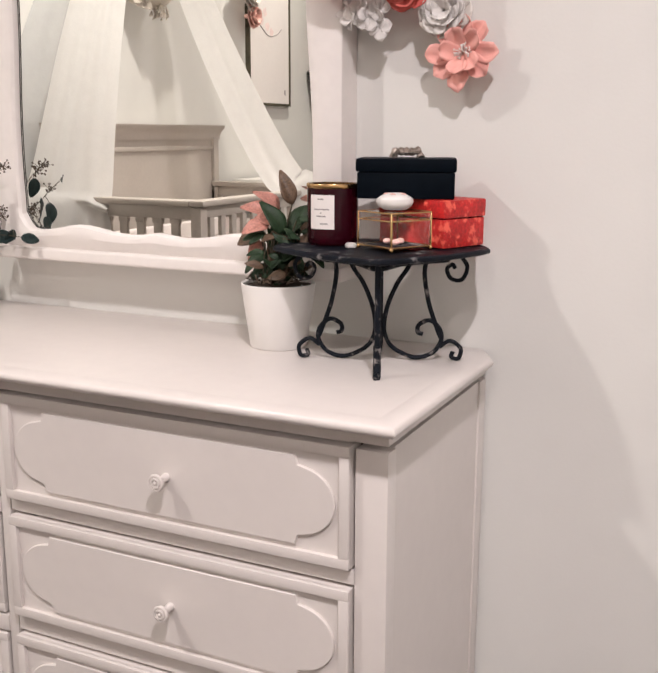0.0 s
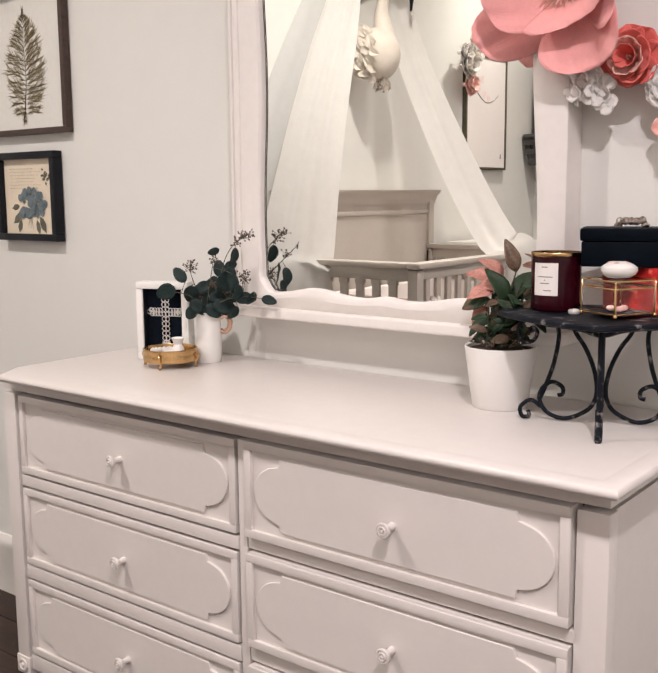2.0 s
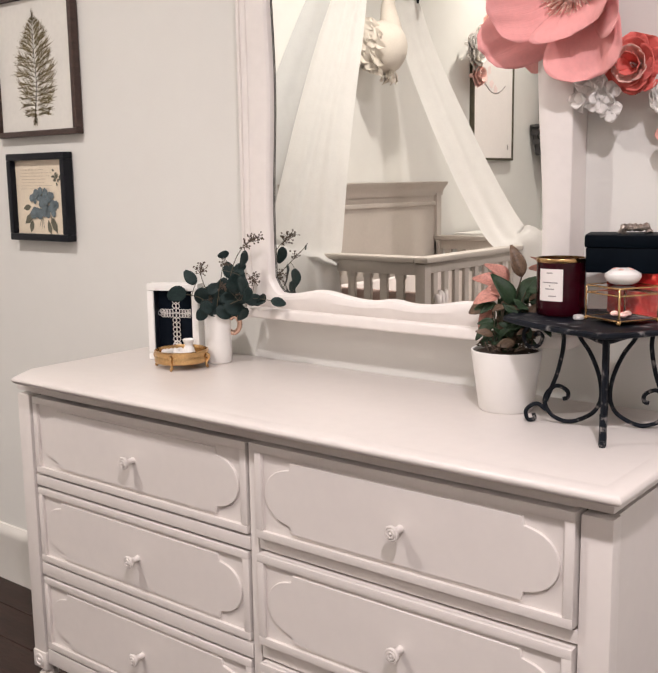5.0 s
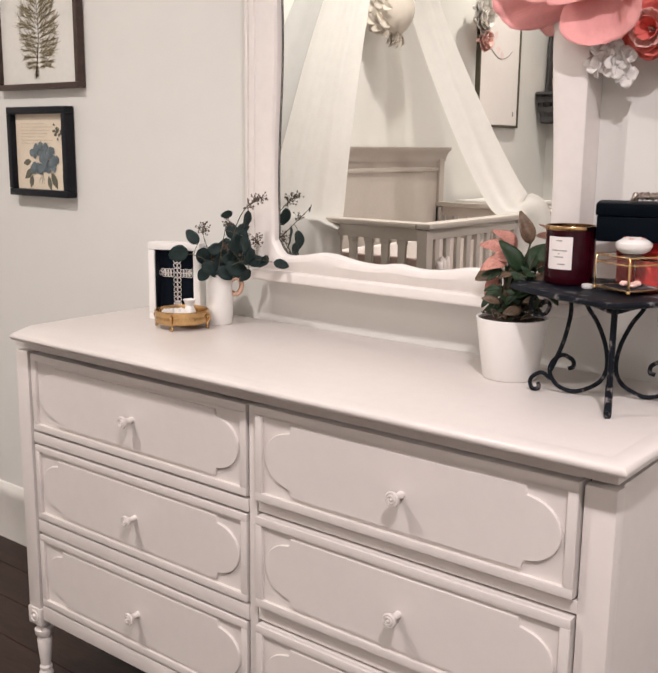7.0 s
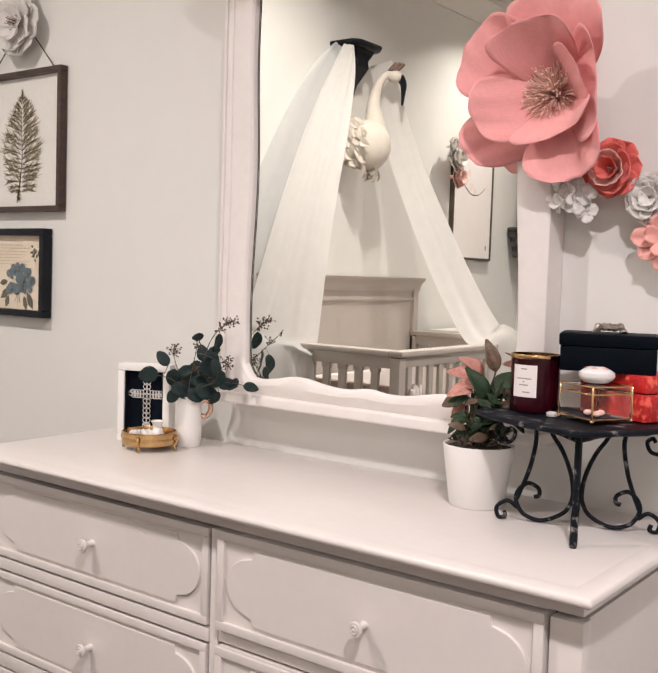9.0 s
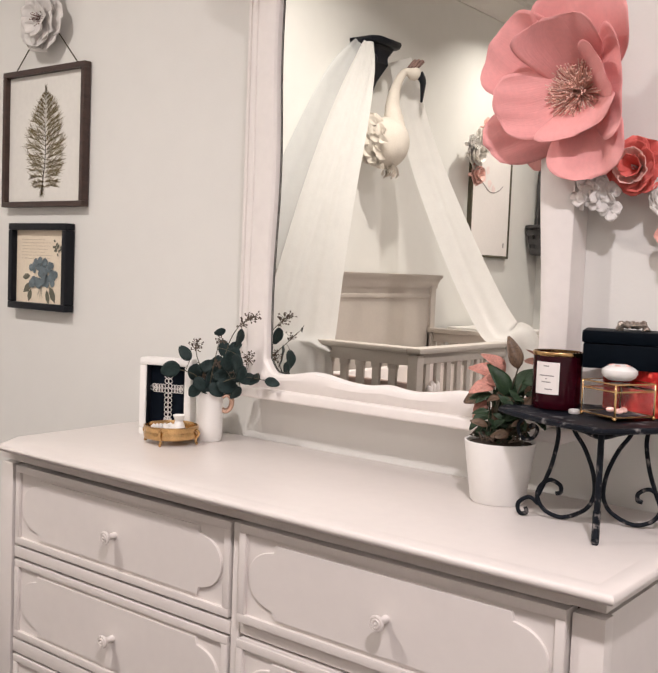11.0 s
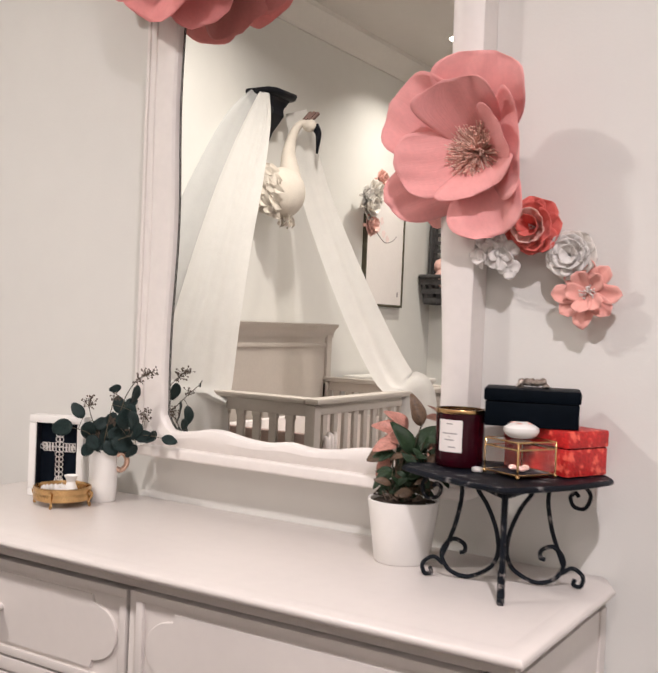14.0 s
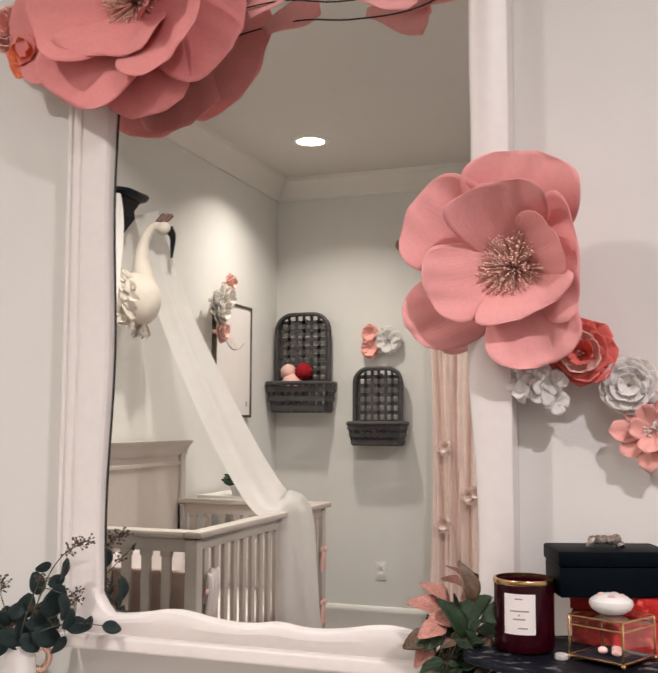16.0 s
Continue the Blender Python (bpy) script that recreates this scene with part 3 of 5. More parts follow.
def rosette(name, at, label, radius, layers, mats, seed, centre=None, tilt=(0, 0, 0)):
    f = thing(name, at, label, "paper flower", "paper flowers on the wall")
    f.matrix_basis = pose(*at, *tilt)
    rng = random.Random(seed)
    for k, (n, ln, w, rise, curl, cup) in enumerate(layers):
        for i in range(n):
            petal_part(f, mats[min(k, len(mats) - 1)], 0.0008, ang=360 * i / n + 37 * k + rng.uniform(-9, 9), length=radius * ln * rng.uniform(0.9, 1.08), width=radius * w, rise=radius * rise, curl=radius * curl,
                       cup=radius * cup, base=0.003, lift0=radius * 0.08 * k, seed=seed * 50 + k * 10 + i, nu=6, nv=7, ripple=radius * 0.055)
    if centre:
        part("stamen_burst", stamens(26, radius * 0.26, radius * 0.42, seed), centre, f)
    part("backing", lathe([(0, -0.03), (0.012, -0.03), (0.012, 0.0), (0, 0.0)], 12), mats[0], f).matrix_basis = pose(0, 0, 0, 90, 0, 0)
    return f


PEONY = [(8, 1.0, 0.95, 0.40, 0.05, 0.15), (7, 0.80, 0.85, 0.62, 0.03, 0.2), (6, 0.55, 0.65, 0.78, 0.0, 0.25), (5, 0.34, 0.45, 0.85, 0.0, 0.2)]
GLOBE = [(7, 1.0, 1.15, 0.25, 0.0, 0.16), (7, 0.82, 1.0, 0.34, 0.0, 0.2), (6, 0.58, 0.8, 0.38, 0.0, 0.22), (5, 0.32, 0.55, 0.38, 0.0, 0.2)]
rosette("paper_flower", (1.226, 0.008, 1.470), "small ruffled red paper peony on the wall", 0.050, PEONY, [RED, RED, BLUSH, RED], 5, WHITEP)
rosette("paper_flower", (1.293, 0.010, 1.421), "round white paper ranunculus on the wall", 0.043, GLOBE, [CREAMP, WHITEP], 8)
rosette("paper_flower", (1.326, 0.012, 1.354), "small coral paper flower with white stamens", 0.058, [(8, 1.0, 0.60, 0.25, 0.04, 0.10), (5, 0.62, 0.55, 0.45, 0.03, 0.15)], [CORAL, CORAL], 11, WHITEP)
rosette("paper_flower", (0.222, -0.02, 2.06), "small orange paper flower beside the large rose", 0.05, PEONY, [ORANGE], 14)
rosette("paper_flower", (0.175, -0.02, 2.115), "small coral paper flower beside the large rose", 0.05, PEONY, [CORAL], 15)

hyd = thing("paper_flower", (1.158, -0.005, 1.418), "cluster of small white paper hydrangea florets", "paper flower", "paper flowers on the wall")
rng = random.Random(4)
for i in range(20):
    a, q = rng.random() * 6.283, math.sqrt(rng.random()) * 0.042
    bm = bmesh.new()
    for k in range(4):
        petal(bm, 90 * k + rng.uniform(-12, 12), 0.021, 0.021, 0.003, 0.003, 0.003, ripple=0.001, seed=i * 4 + k, nu=4, nv=4)
    o = solid(part("floret", bm, WHITEP, hyd, angle=180), 0.0006)
    o.matrix_basis = pose(q * math.cos(a), -rng.random() * 0.018, q * math.sin(a), rng.uniform(-40, 40), rng.uniform(0, 90), rng.uniform(-40, 40))
part("backing", lathe([(0, -0.05), (0.012, -0.05), (0.02, 0.0), (0, 0.0)], 12), WHITEP, hyd).matrix_basis = pose(0, 0, 0, 90, 0, 0)

twig = thing("paper_branch", (0.62, -0.05, 2.07), "dark wire branch with pink paper leaves above the mirror", "paper branch")
part("wire", tube(smooth_path([(-0.08, 0, -0.03), (0.0, -0.005, 0.0), (0.12, -0.005, 0.012), (0.22, 0, -0.002), (0.33, 0.0, 0.0), (0.42, 0, 0.03)]), 0.0015, 6), DARK, twig)
for a, b, c in ((0.055, -0.002, -28), (0.25, 0.008, 12), (0.33, 0.004, -30)):
    o = solid(part("leaf", petal(bmesh.new(), 0, 0.115, 0.06, 0.012, 0.01, 0.01, seed=2, blunt=0.9), PINK, twig, angle=180), 0.0008)
    o.matrix_basis = pose(a, 0, b, 0, -c * -1, 0)

# ---- pictures on the dresser wall ----
def frame_bars(parent, x0, x1, z0, z1, w, y0, y1, material, bevel=0.002):
    for n, b in (("frame_bar", (x0, x1, z1 - w, z1)), ("frame_bar", (x0, x1, z0, z0 + w)), ("frame_bar", (x0, x0 + w, z0 + w, z1 - w)), ("frame_bar", (x1 - w, x1, z0 + w, z1 - w))):
        part(n, box(b[0], b[1], y0, y1, b[2], b[3], bevel), material, parent)


fern = thing("framed_picture", (-0.553, WALL_Y, 1.42), "walnut-framed pressed fern print hanging on a cord", "picture", "pictures on the wall")
frame_bars(fern, -0.195, 0.195, 0, 0.402, 0.016, -0.026, -0.002, WOODD)
part("sheet", box(-0.18, 0.18, -0.010, -0.004, 0.017, 0.385), MATB, fern, "pale mount behind glass")
bm = tube(smooth_path([(-0.016, -0.0115, 0.036), (0.002, -0.0115, 0.15), (-0.002, -0.0115, 0.25), (0.0, -0.0115, 0.345)]), lambda t: 0.0022 * (1 - t) + 0.0005, 6, flat=0.3)
part("fern_stem", bm, FERND, fern)
rng = random.Random(9)
bm = bmesh.new()


def hair(bm, p, d, ln, w, y):
    """One fine pressed filament."""
    n = Vector((-d.z, 0, d.x)) * w
    o = Vector((p.x, y, p.z))
    bm.faces.new([bm.verts.new(q) for q in (o - n, o + d * ln * 0.55 - n * 0.8, o + d * ln, o + d * ln * 0.55 + n * 0.8, o + n)])


for i in range(21):
    t = i / 20
    z = 0.060 + 0.262 * t
    reach = 0.094 * math.sin(math.pi * (0.17 + 0.80 * t)) ** 0.8 + 0.006
    for sgn in (-1, 1):
        rise = radians(12 + 46 * t ** 1.4 + rng.uniform(-5, 5))
        ax = Vector((sgn * math.cos(rise), 0, math.sin(rise)))
        full = reach * rng.uniform(0.85, 1.0)
        for j in range(15):
            q = j / 14
            p = Vector((0.002 * sgn, 0, z)) + ax * full * q * 0.8 + Vector((0, 0, -0.010 * q * q))
            for up in (-1, 1):
                an = rise + radians(rng.uniform(-30, 34))
                hair(bm, p, Vector((sgn * math.cos(an), 0, math.sin(an))), full * rng.uniform(0.26, 0.50), 0.0008, -0.0105 - 0.00002 * ((i * 7 + j) % 40))
for j in range(26):
    an = radians(90 + rng.uniform(-22, 22))
    hair(bm, Vector((rng.uniform(-0.003, 0.003), 0, 0.315 + 0.001 * j)), Vector((math.cos(an), 0, math.sin(an))), 0.022, 0.0006, -0.0112)
for j in range(40):
    an = radians(rng.uniform(200, 340))
    hair(bm, Vector((-0.012 + rng.uniform(-0.004, 0.004), 0, 0.040 + 0.0007 * j)), Vector((math.cos(an), 0, math.sin(an))), 0.020, 0.0006, -0.0113)
part("fern_fronds", bm, FERN, fern, "fine brown-green fronds", smooth=False)
part("hanging_cord", tube([(-0.15, -0.012, 0.40), (-0.05, -0.01, 0.5), (0.05, -0.01, 0.5), (0.15, -0.012, 0.40)], 0.0018, 6), STEM, fern)

blue = thing("framed_picture", (-0.556, WALL_Y, 1.118), "black shadow-box frame with a blue botanical print", "picture", "pictures on the wall")
frame_bars(blue, -0.140, 0.140, 0, 0.254, 0.020, -0.034, -0.002, BLACKF, 0.003)
part("sheet", box(-0.122, 0.122, -0.016, -0.008, 0.018, 0.236), CREAMB, blue, "aged cream page")
for i in range(7):
    part("text_bar", box(-0.095 + 0.004 * (i % 2), 0.02 + 0.012 * ((i * 3) % 4), -0.0172, -0.0162, 0.206 - i * 0.0092, 0.2069 - i * 0.0092), FAINT, blue, smooth=False)
bm = bmesh.new()
for k in range(46):
    a, q = rng.random() * 6.283, math.sqrt(rng.random())
    c = Vector((0.010 + 0.064 * q * math.cos(a), -0.0165 - 0.0001 * k, 0.104 + 0.044 * q * math.sin(a)))
    r0 = rng.uniform(0.009, 0.015)
    bm.faces.new([bm.verts.new(c + Vector((r0 * rng.uniform(0.75, 1.1) * math.cos(j * 0.785), 0, r0 * rng.uniform(0.75, 1.1) * math.sin(j * 0.785)))) for j in range(8)])
part("printed_flower", bm, BLUE, blue, "blue-grey printed bloom", smooth=False)


def flat_leaf(bm, p, ang, ln, w, y):
    d, q = Vector((math.cos(radians(ang)), 0, math.sin(radians(ang)))), Vector((-math.sin(radians(ang)), 0, math.cos(radians(ang))))
    o = Vector((p[0], y, p[1]))
    bm.faces.new([bm.verts.new(o + d * ln * t + q * w * s) for t, s in ((0, 0), (0.25, -0.4), (0.6, -0.5), (1, 0), (0.6, 0.5), (0.25, 0.4))])


bm = bmesh.new()
for p, a, l, w in (((-0.04, 0.08), 215, 0.055, 0.024), ((-0.045, 0.06), 250, 0.04, 0.022), ((0.045, 0.07), 300, 0.055, 0.026), ((0.03, 0.06), 285, 0.045, 0.02), ((-0.05, 0.1), 190, 0.04, 0.018)):
    flat_leaf(bm, p, a, l, w, -0.0168)
for x in (-0.004, 0.006, 0.014):
    flat_leaf(bm, (0.004, 0.075), 250 + x * 2000, 0.045, 0.0022, -0.0167)
part("printed_leaves", bm, OLIVE, blue, smooth=False)
bm = bmesh.new()
for k in range(16):
    a, q = rng.random() * 6.283, rng.random() * 0.014
    flat_leaf(bm, (0.08 + q * math.cos(a), 0.185 + 1.4 * q * math.sin(a)), rng.uniform(0, 360), 0.012, 0.007, -0.0167 - 0.0001 * k)
part("printed_sprig", bm, OLIVE, blue, smooth=False)

wf = rosette("paper_flower", (-0.545, 0.018, 1.955), "large white paper flower with a dark centre above the fern picture", 0.100, [(6, 1.0, 0.98, 0.14, 0.02, 0.06), (6, 0.80, 0.85, 0.20, 0.02, 0.08), (5, 0.5, 0.6, 0.24, 0.0, 0.1)], [WHITEP], 21, BRONZE)

# ---- on the dresser ----
ZT = DTOP


# white box frame with a cross of rings
fx = thing("shadow_box", (0.152, -0.106, ZT), "white box frame with a silver chain cross on black velvet", "picture frame", rz=24)
frame_bars(fx, -0.066, 0.066, 0, 0.186, 0.0175, -0.02, 0.02, CERAM, 0.004)
part("backing", box(-0.05, 0.05, 0.004, 0.012, 0.016, 0.17), NAVY, fx, "black velvet backing")
part("inner_lip", box(-0.0495, -0.046, -0.016, 0.004, 0.0165, 0.1695), BLACKF, fx)
part("inner_lip", box(0.046, 0.0495, -0.016, 0.004, 0.0165, 0.1695), BLACKF, fx)
bm = bmesh.new()


def ring(bm, c, r, t, axis_y=True):
    pts = [Vector((c[0] + r * math.cos(k * math.pi / 6), c[1], c[2] + r * math.sin(k * math.pi / 6))) for k in range(13)]
    tube(pts, t, 5, bm)


for k in range(10):
    for dx in (-0.0042, 0.0042):
        ring(bm, (dx, 0.0015, 0.038 + k * 0.0115), 0.0052, 0.0011)
for k in range(4):
    for sx in (-1, 1):
        for dz in (-0.0045, 0.0045):
            ring(bm, (sx * (0.013 + k * 0.007), 0.0015, 0.112 + dz), 0.005, 0.0011)
for c in ((0, 0.155), (-0.037, 0.112), (0.037, 0.112), (0, 0.034)):
    for dx, dz in ((-0.005, 0), (0.005, 0), (0, 0.005)):
        ring(bm, (c[0] + dx, 0.0012, c[1] + dz), 0.005, 0.0011)
part("cross", bm, SILVER, fx, "silver chain-link cross")

tray = thing("ring_tray", (0.231, -0.166, ZT), "round footed gold mirror tray holding a small white figure", "tray")
part("rim", lathe([(0.0, 0.012), (0.058, 0.012), (0.06, 0.010), (0.063, 0.012), (0.064, 0.018), (0.0625, 0.024), (0.0645, 0.028), (0.064, 0.033), (0.061, 0.034), (0.059, 0.03), (0.059, 0.018), (0, 0.018)], 48), GOLD, tray)
tray.scale = (0.98, 0.98, 1.25)
part("mirror_base", lathe([(0, 0.0185), (0.058, 0.0185), (0.058, 0.0195), (0, 0.0195)], 40), GLASSM, tray)
for k in range(4):
    a = radians(45 + 90 * k - 20)
    o = part("foot", tube(smooth_path([(0.058, 0, 0.03), (0.069, 0, 0.022), (0.062, 0, 0.010), (0.063, 0, 0.003), (0.067, 0, 0.003)]), 0.003, 8), GOLD, tray)
    o.matrix_basis = pose(0, 0, 0, 0, 0, math.degrees(a))
part("pebbles", (lambda: (lambda bm: [bmesh.ops.create_icosphere(bm, subdivisions=1, radius=0.005 + 0.003 * random.Random(i).random(), matrix=pose(0.04 * math.cos(i * 2.4) * ((i % 7) / 7 + 0.15), 0.04 * math.sin(i * 2.4) * ((i % 7) / 7 + 0.15), 0.028)) for i in range(26)] and bm)(bmesh.new()))(), WHITEP, tray, "small white shells")
fig = tagged(part("figurine", lathe([(0, 0), (0.014, 0), (0.015, 0.01), (0.012, 0.018), (0.009, 0.026), (0.012, 0.034), (0.015, 0.04), (0.013, 0.041), (0.008, 0.034), (0, 0.03)], 20), CERAM), "tiny white ceramic figure on the gold tray", "figurine")
fig.location = (0.246, -0.156, ZT + 0.0244)

vase = thing("pitcher", (0.264, -0.076, ZT), "small white ceramic pitcher with a blush handle", "pitcher")
part("body", lathe([(0, 0), (0.027, 0), (0.0295, 0.003), (0.031, 0.03), (0.030, 0.08), (0.0295, 0.110), (0.031, 0.118), (0.029, 0.118), (0.0275, 0.110), (0.0275, 0.02), (0, 0.012)], 40), CERAM, vase)
o = part("handle", tube(smooth_path([(0.028, 0, 0.104), (0.040, 0, 0.110), (0.051, 0, 0.098), (0.049, 0, 0.080), (0.038, 0, 0.070), (0.028, 0, 0.074)]), 0.0062, 10), ROSEGOLD, vase, "pale rose-gold handle")
o.matrix_basis = pose(0, 0, 0, 0, 0, 38)


def leaf_mesh(ln, w, bend=0.15, fold=0.1, point=0.9):
    def fn(u, v):
        s = u * 2 - 1
        ww = w / 2 * math.sin(math.pi * (0.03 + 0.94 * v ** 0.85)) ** point
        return Vector((s * ww, ln * v, -bend * ln * v * v + fold * w * abs(s) * math.sin(math.pi * v) + 0.02 * ln * math.sin(8 * v + 3 * s)))
    return sheet(fn, 6, 8)


def leaf_at(parent, p, direction, normal, ln, w, material, **kw):
    """A leaf from p along direction, its face turned to normal."""
    o = solid(part("leaf", leaf_mesh(ln, w, **kw), material, parent, angle=180), 0.0006)
    y = Vector(direction).normalized()
    x = y.cross(Vector(normal)).normalized()
    z = x.cross(y)
    o.matrix_basis = Matrix(((x.x, y.x, z.x, p[0]), (x.y, y.y, z.y, p[1]), (x.z, y.z, z.z, p[2]), (0, 0, 0, 1)))
    return o


euc = thing("eucalyptus_sprigs", (0.264, -0.076, ZT + 0.012), "dark eucalyptus sprigs with seed buds standing in the pitcher", "foliage")
rng = random.Random(12)
R = Vector((0.71, 0.70, 0))
F = Vector((0.70, -0.71, 0))
# each sprig: points as (across, towards the room, up)
SPR = [[(0, 0, 0.0), (0.005, 0.0, 0.105), (0.028, 0.02, 0.18), (0.045, 0.045, 0.235), (0.068, 0.07, 0.27), (0.096, 0.088, 0.287)],
       [(0, 0, 0.0), (-0.002, 0.015, 0.105), (0.006, 0.05, 0.17), (0.014, 0.09, 0.215), (0.018, 0.125, 0.25)],
       [(0, 0, 0.0), (0.01, 0.015, 0.105), (0.035, 0.05, 0.135), (0.08, 0.08, 0.148), (0.138, 0.105, 0.142)],
       [(0, 0, 0.0), (-0.008, 0.015, 0.105), (-0.03, 0.03, 0.14), (-0.058, 0.045, 0.155), (-0.09, 0.055, 0.16)],
       [(0, 0, 0.0), (-0.005, 0.005, 0.105), (-0.02, 0.015, 0.15), (-0.034, 0.02, 0.19), (-0.036, 0.025, 0.212)]]
# round leaves: across, towards the room, up, length, direction
LEAVES = [(0.018, 0.130, 0.253, 0.026, 200), (0.064, 0.066, 0.236, 0.042, 262), (-0.060, 0.050, 0.197, 0.040, 128), (-0.092, 0.058, 0.160, 0.046, 200), (-0.036, 0.030, 0.150, 0.042, 268), (-0.008, 0.030, 0.167, 0.036, 35), (0.046, 0.080, 0.187, 0.058, 62), (0.060, 0.100, 0.182, 0.044, 285), (0.070, 0.090, 0.158, 0.036, 250),
          (-0.037, 0.030, 0.108, 0.036, 225), (0.025, 0.040, 0.147, 0.040, 20), (0.040, 0.045, 0.122, 0.054, -20), (0.059, 0.060, 0.108, 0.037, 240), (0.087, 0.085, 0.146, 0.046, 10), (0.101, 0.085, 0.143, 0.034, 250), (0.139, 0.108, 0.141, 0.036, -10),
          (0.003, 0.020, 0.132, 0.046, 90), (-0.014, 0.025, 0.118, 0.044, 150), (0.014, 0.035, 0.112, 0.040, -40), (0.030, -0.010, 0.205, 0.040, 100), (0.012, -0.015, 0.165, 0.044, 75), (0.040, 0.0, 0.160, 0.040, 30), (-0.015, -0.015, 0.150, 0.038, 110),
          (0.026, 0.010, 0.130, 0.040, 200), (-0.025, 0.040, 0.125, 0.036, 300), (0.052, 0.010, 0.140, 0.036, 330), (0.055, 0.040, 0.215, 0.030, 30)]
SEEDS = [(0.096, 0.287, 0.088), (0.084, 0.280, 0.080), (0.072, 0.270, 0.072), (0.020, 0.230, 0.10), (-0.037, 0.204, 0.022), (-0.036, 0.215, 0.025), (0.082, 0.196, 0.060), (0.087, 0.184, 0.060), (0.060, 0.160, 0.04), (-0.020, 0.140, 0.02), (0.066, 0.172, 0.045), (0.016, 0.172, 0.05)]


def loc(q):
    return R * q[0] + F * q[1] + Vector((0, 0, q[2]))


joints = []
for sp in SPR:
    path = smooth_path([loc(q) for q in sp], 6)
    part("stem", tube(path, lambda t: 0.0017 - 0.0010 * t, 6), STEM, euc)
    joints += path[6:]


for a, dep, z, ln, ang in LEAVES:
    dirn = R * math.cos(radians(ang)) + Vector((0, 0, math.sin(radians(ang)))) + F * rng.uniform(-0.2, 0.4)
    dirn.normalize()
    p = loc((a, dep, z)) - dirn * ln / 2
    q = min(joints, key=lambda v: (v - p).length)
    part("stem", tube([q, (p + q) / 2 + Vector((0, 0, 0.002)), p], 0.0007, 5), STEM, euc)
    face = F if dep < 0.06 else Vector((1.0, 0.1, 0.2))
    leaf_at(euc, p, dirn, face + 0.8 * Vector((rng.uniform(-0.5, 0.5), rng.uniform(-0.4, 0.4), rng.uniform(-0.2, 0.6))), ln, ln * rng.uniform(0.66, 0.84), EUCA, bend=rng.uniform(0.05, 0.25), fold=0.07, point=0.6)
for a, z, dep in SEEDS:
    c = loc((a, dep, z))
    q = min(joints, key=lambda v: (v - c).length)
    bm = bmesh.new()
    tube([q, c], 0.0006, 4, bm)
    for j in range(17):
        p = c + Vector((rng.uniform(-1, 1), rng.uniform(-1, 1), rng.uniform(-0.7, 1))) * 0.0135
        bmesh.ops.create_icosphere(bm, subdivisions=1, radius=rng.uniform(0.0016, 0.0026), matrix=Matrix.Translation(p))
        tube([c, p], 0.0005, 3, bm)
    part("seed_head", bm, BUD, euc, "loose head of small brown buds")

# potted plant
PX, PY = 1.040, -0.104
pot = thing("flower_pot", (PX, PY, ZT), "plain white tapered ceramic flower pot", "flower pot")
part("pot", lathe([(0, 0), (0.047, 0), (0.050, 0.003), (0.0645, 0.108), (0.0650, 0.112), (0.0635, 0.113), (0.061, 0.111), (0.059, 0.098), (0, 0.098)], 56), CERAM, pot)
part("soil", sheet(lambda u, v: Vector(((0.061 * v) * math.cos(6.2832 * u), (0.061 * v) * math.sin(6.2832 * u), 0.106 + 0.006 * noise.noise((u * 9, v * 9, 1)) + 0.01 * (1 - v))), 36, 8), SOIL, pot, "dark crumbly soil")
plant = thing("potted_plant", (PX, PY, ZT + 0.105), "leafy plant with dusty pink top leaves in a white pot", "plant")
rng = random.Random(33)
PS = 0.76
CF = Vector((0.5, -0.85, 0.1))
CR = Vector((0.86, 0.5, 0))
LV = [(-0.035, 0.160, 0.062, 0.044, LEAFP, 55), (-0.012, 0.172, 0.058, 0.040, LEAFP, 30), (-0.050, 0.140, 0.056, 0.040, LEAFP, 95), (-0.005, 0.150, 0.055, 0.038, LEAFP, 80), (-0.070, 0.120, 0.055, 0.040, LEAFB, 100), (-0.060, 0.100, 0.050, 0.036, LEAFP, 120),
      (0.030, 0.185, 0.066, 0.034, LEAFB, 15), (0.045, 0.150, 0.100, 0.042, LEAFG, -62), (0.020, 0.130, 0.085, 0.045, LEAFG, -35), (0.065, 0.125, 0.075, 0.042, LEAFG, -95), (0.0, 0.120, 0.07, 0.042, LEAFG, 20), (-0.035, 0.105, 0.065, 0.042, LEAFG, 75), (0.055, 0.100, 0.060, 0.042, LEAFB, -110),
      (-0.055, 0.075, 0.055, 0.035, LEAFG, 110), (0.03, 0.085, 0.06, 0.04, LEAFG, -80), (-0.01, 0.075, 0.055, 0.04, LEAFG, 20), (-0.05, 0.05, 0.045, 0.03, LEAFG, 125), (0.0, 0.05, 0.045, 0.03, LEAFG, -60), (0.07, 0.085, 0.055, 0.035, LEAFG, -120), (-0.02, 0.03, 0.04, 0.03, LEAFB, 90), (0.03, 0.03, 0.04, 0.028, LEAFG, -95)]
for i in range(84):
    LV.append((rng.uniform(-0.075, 0.075), rng.uniform(0.02, 0.13), rng.uniform(0.024, 0.042), rng.uniform(0.014, 0.023), (LEAFG, LEAFG, LEAFB, LEAFG)[i % 4], rng.uniform(-120, 120)))
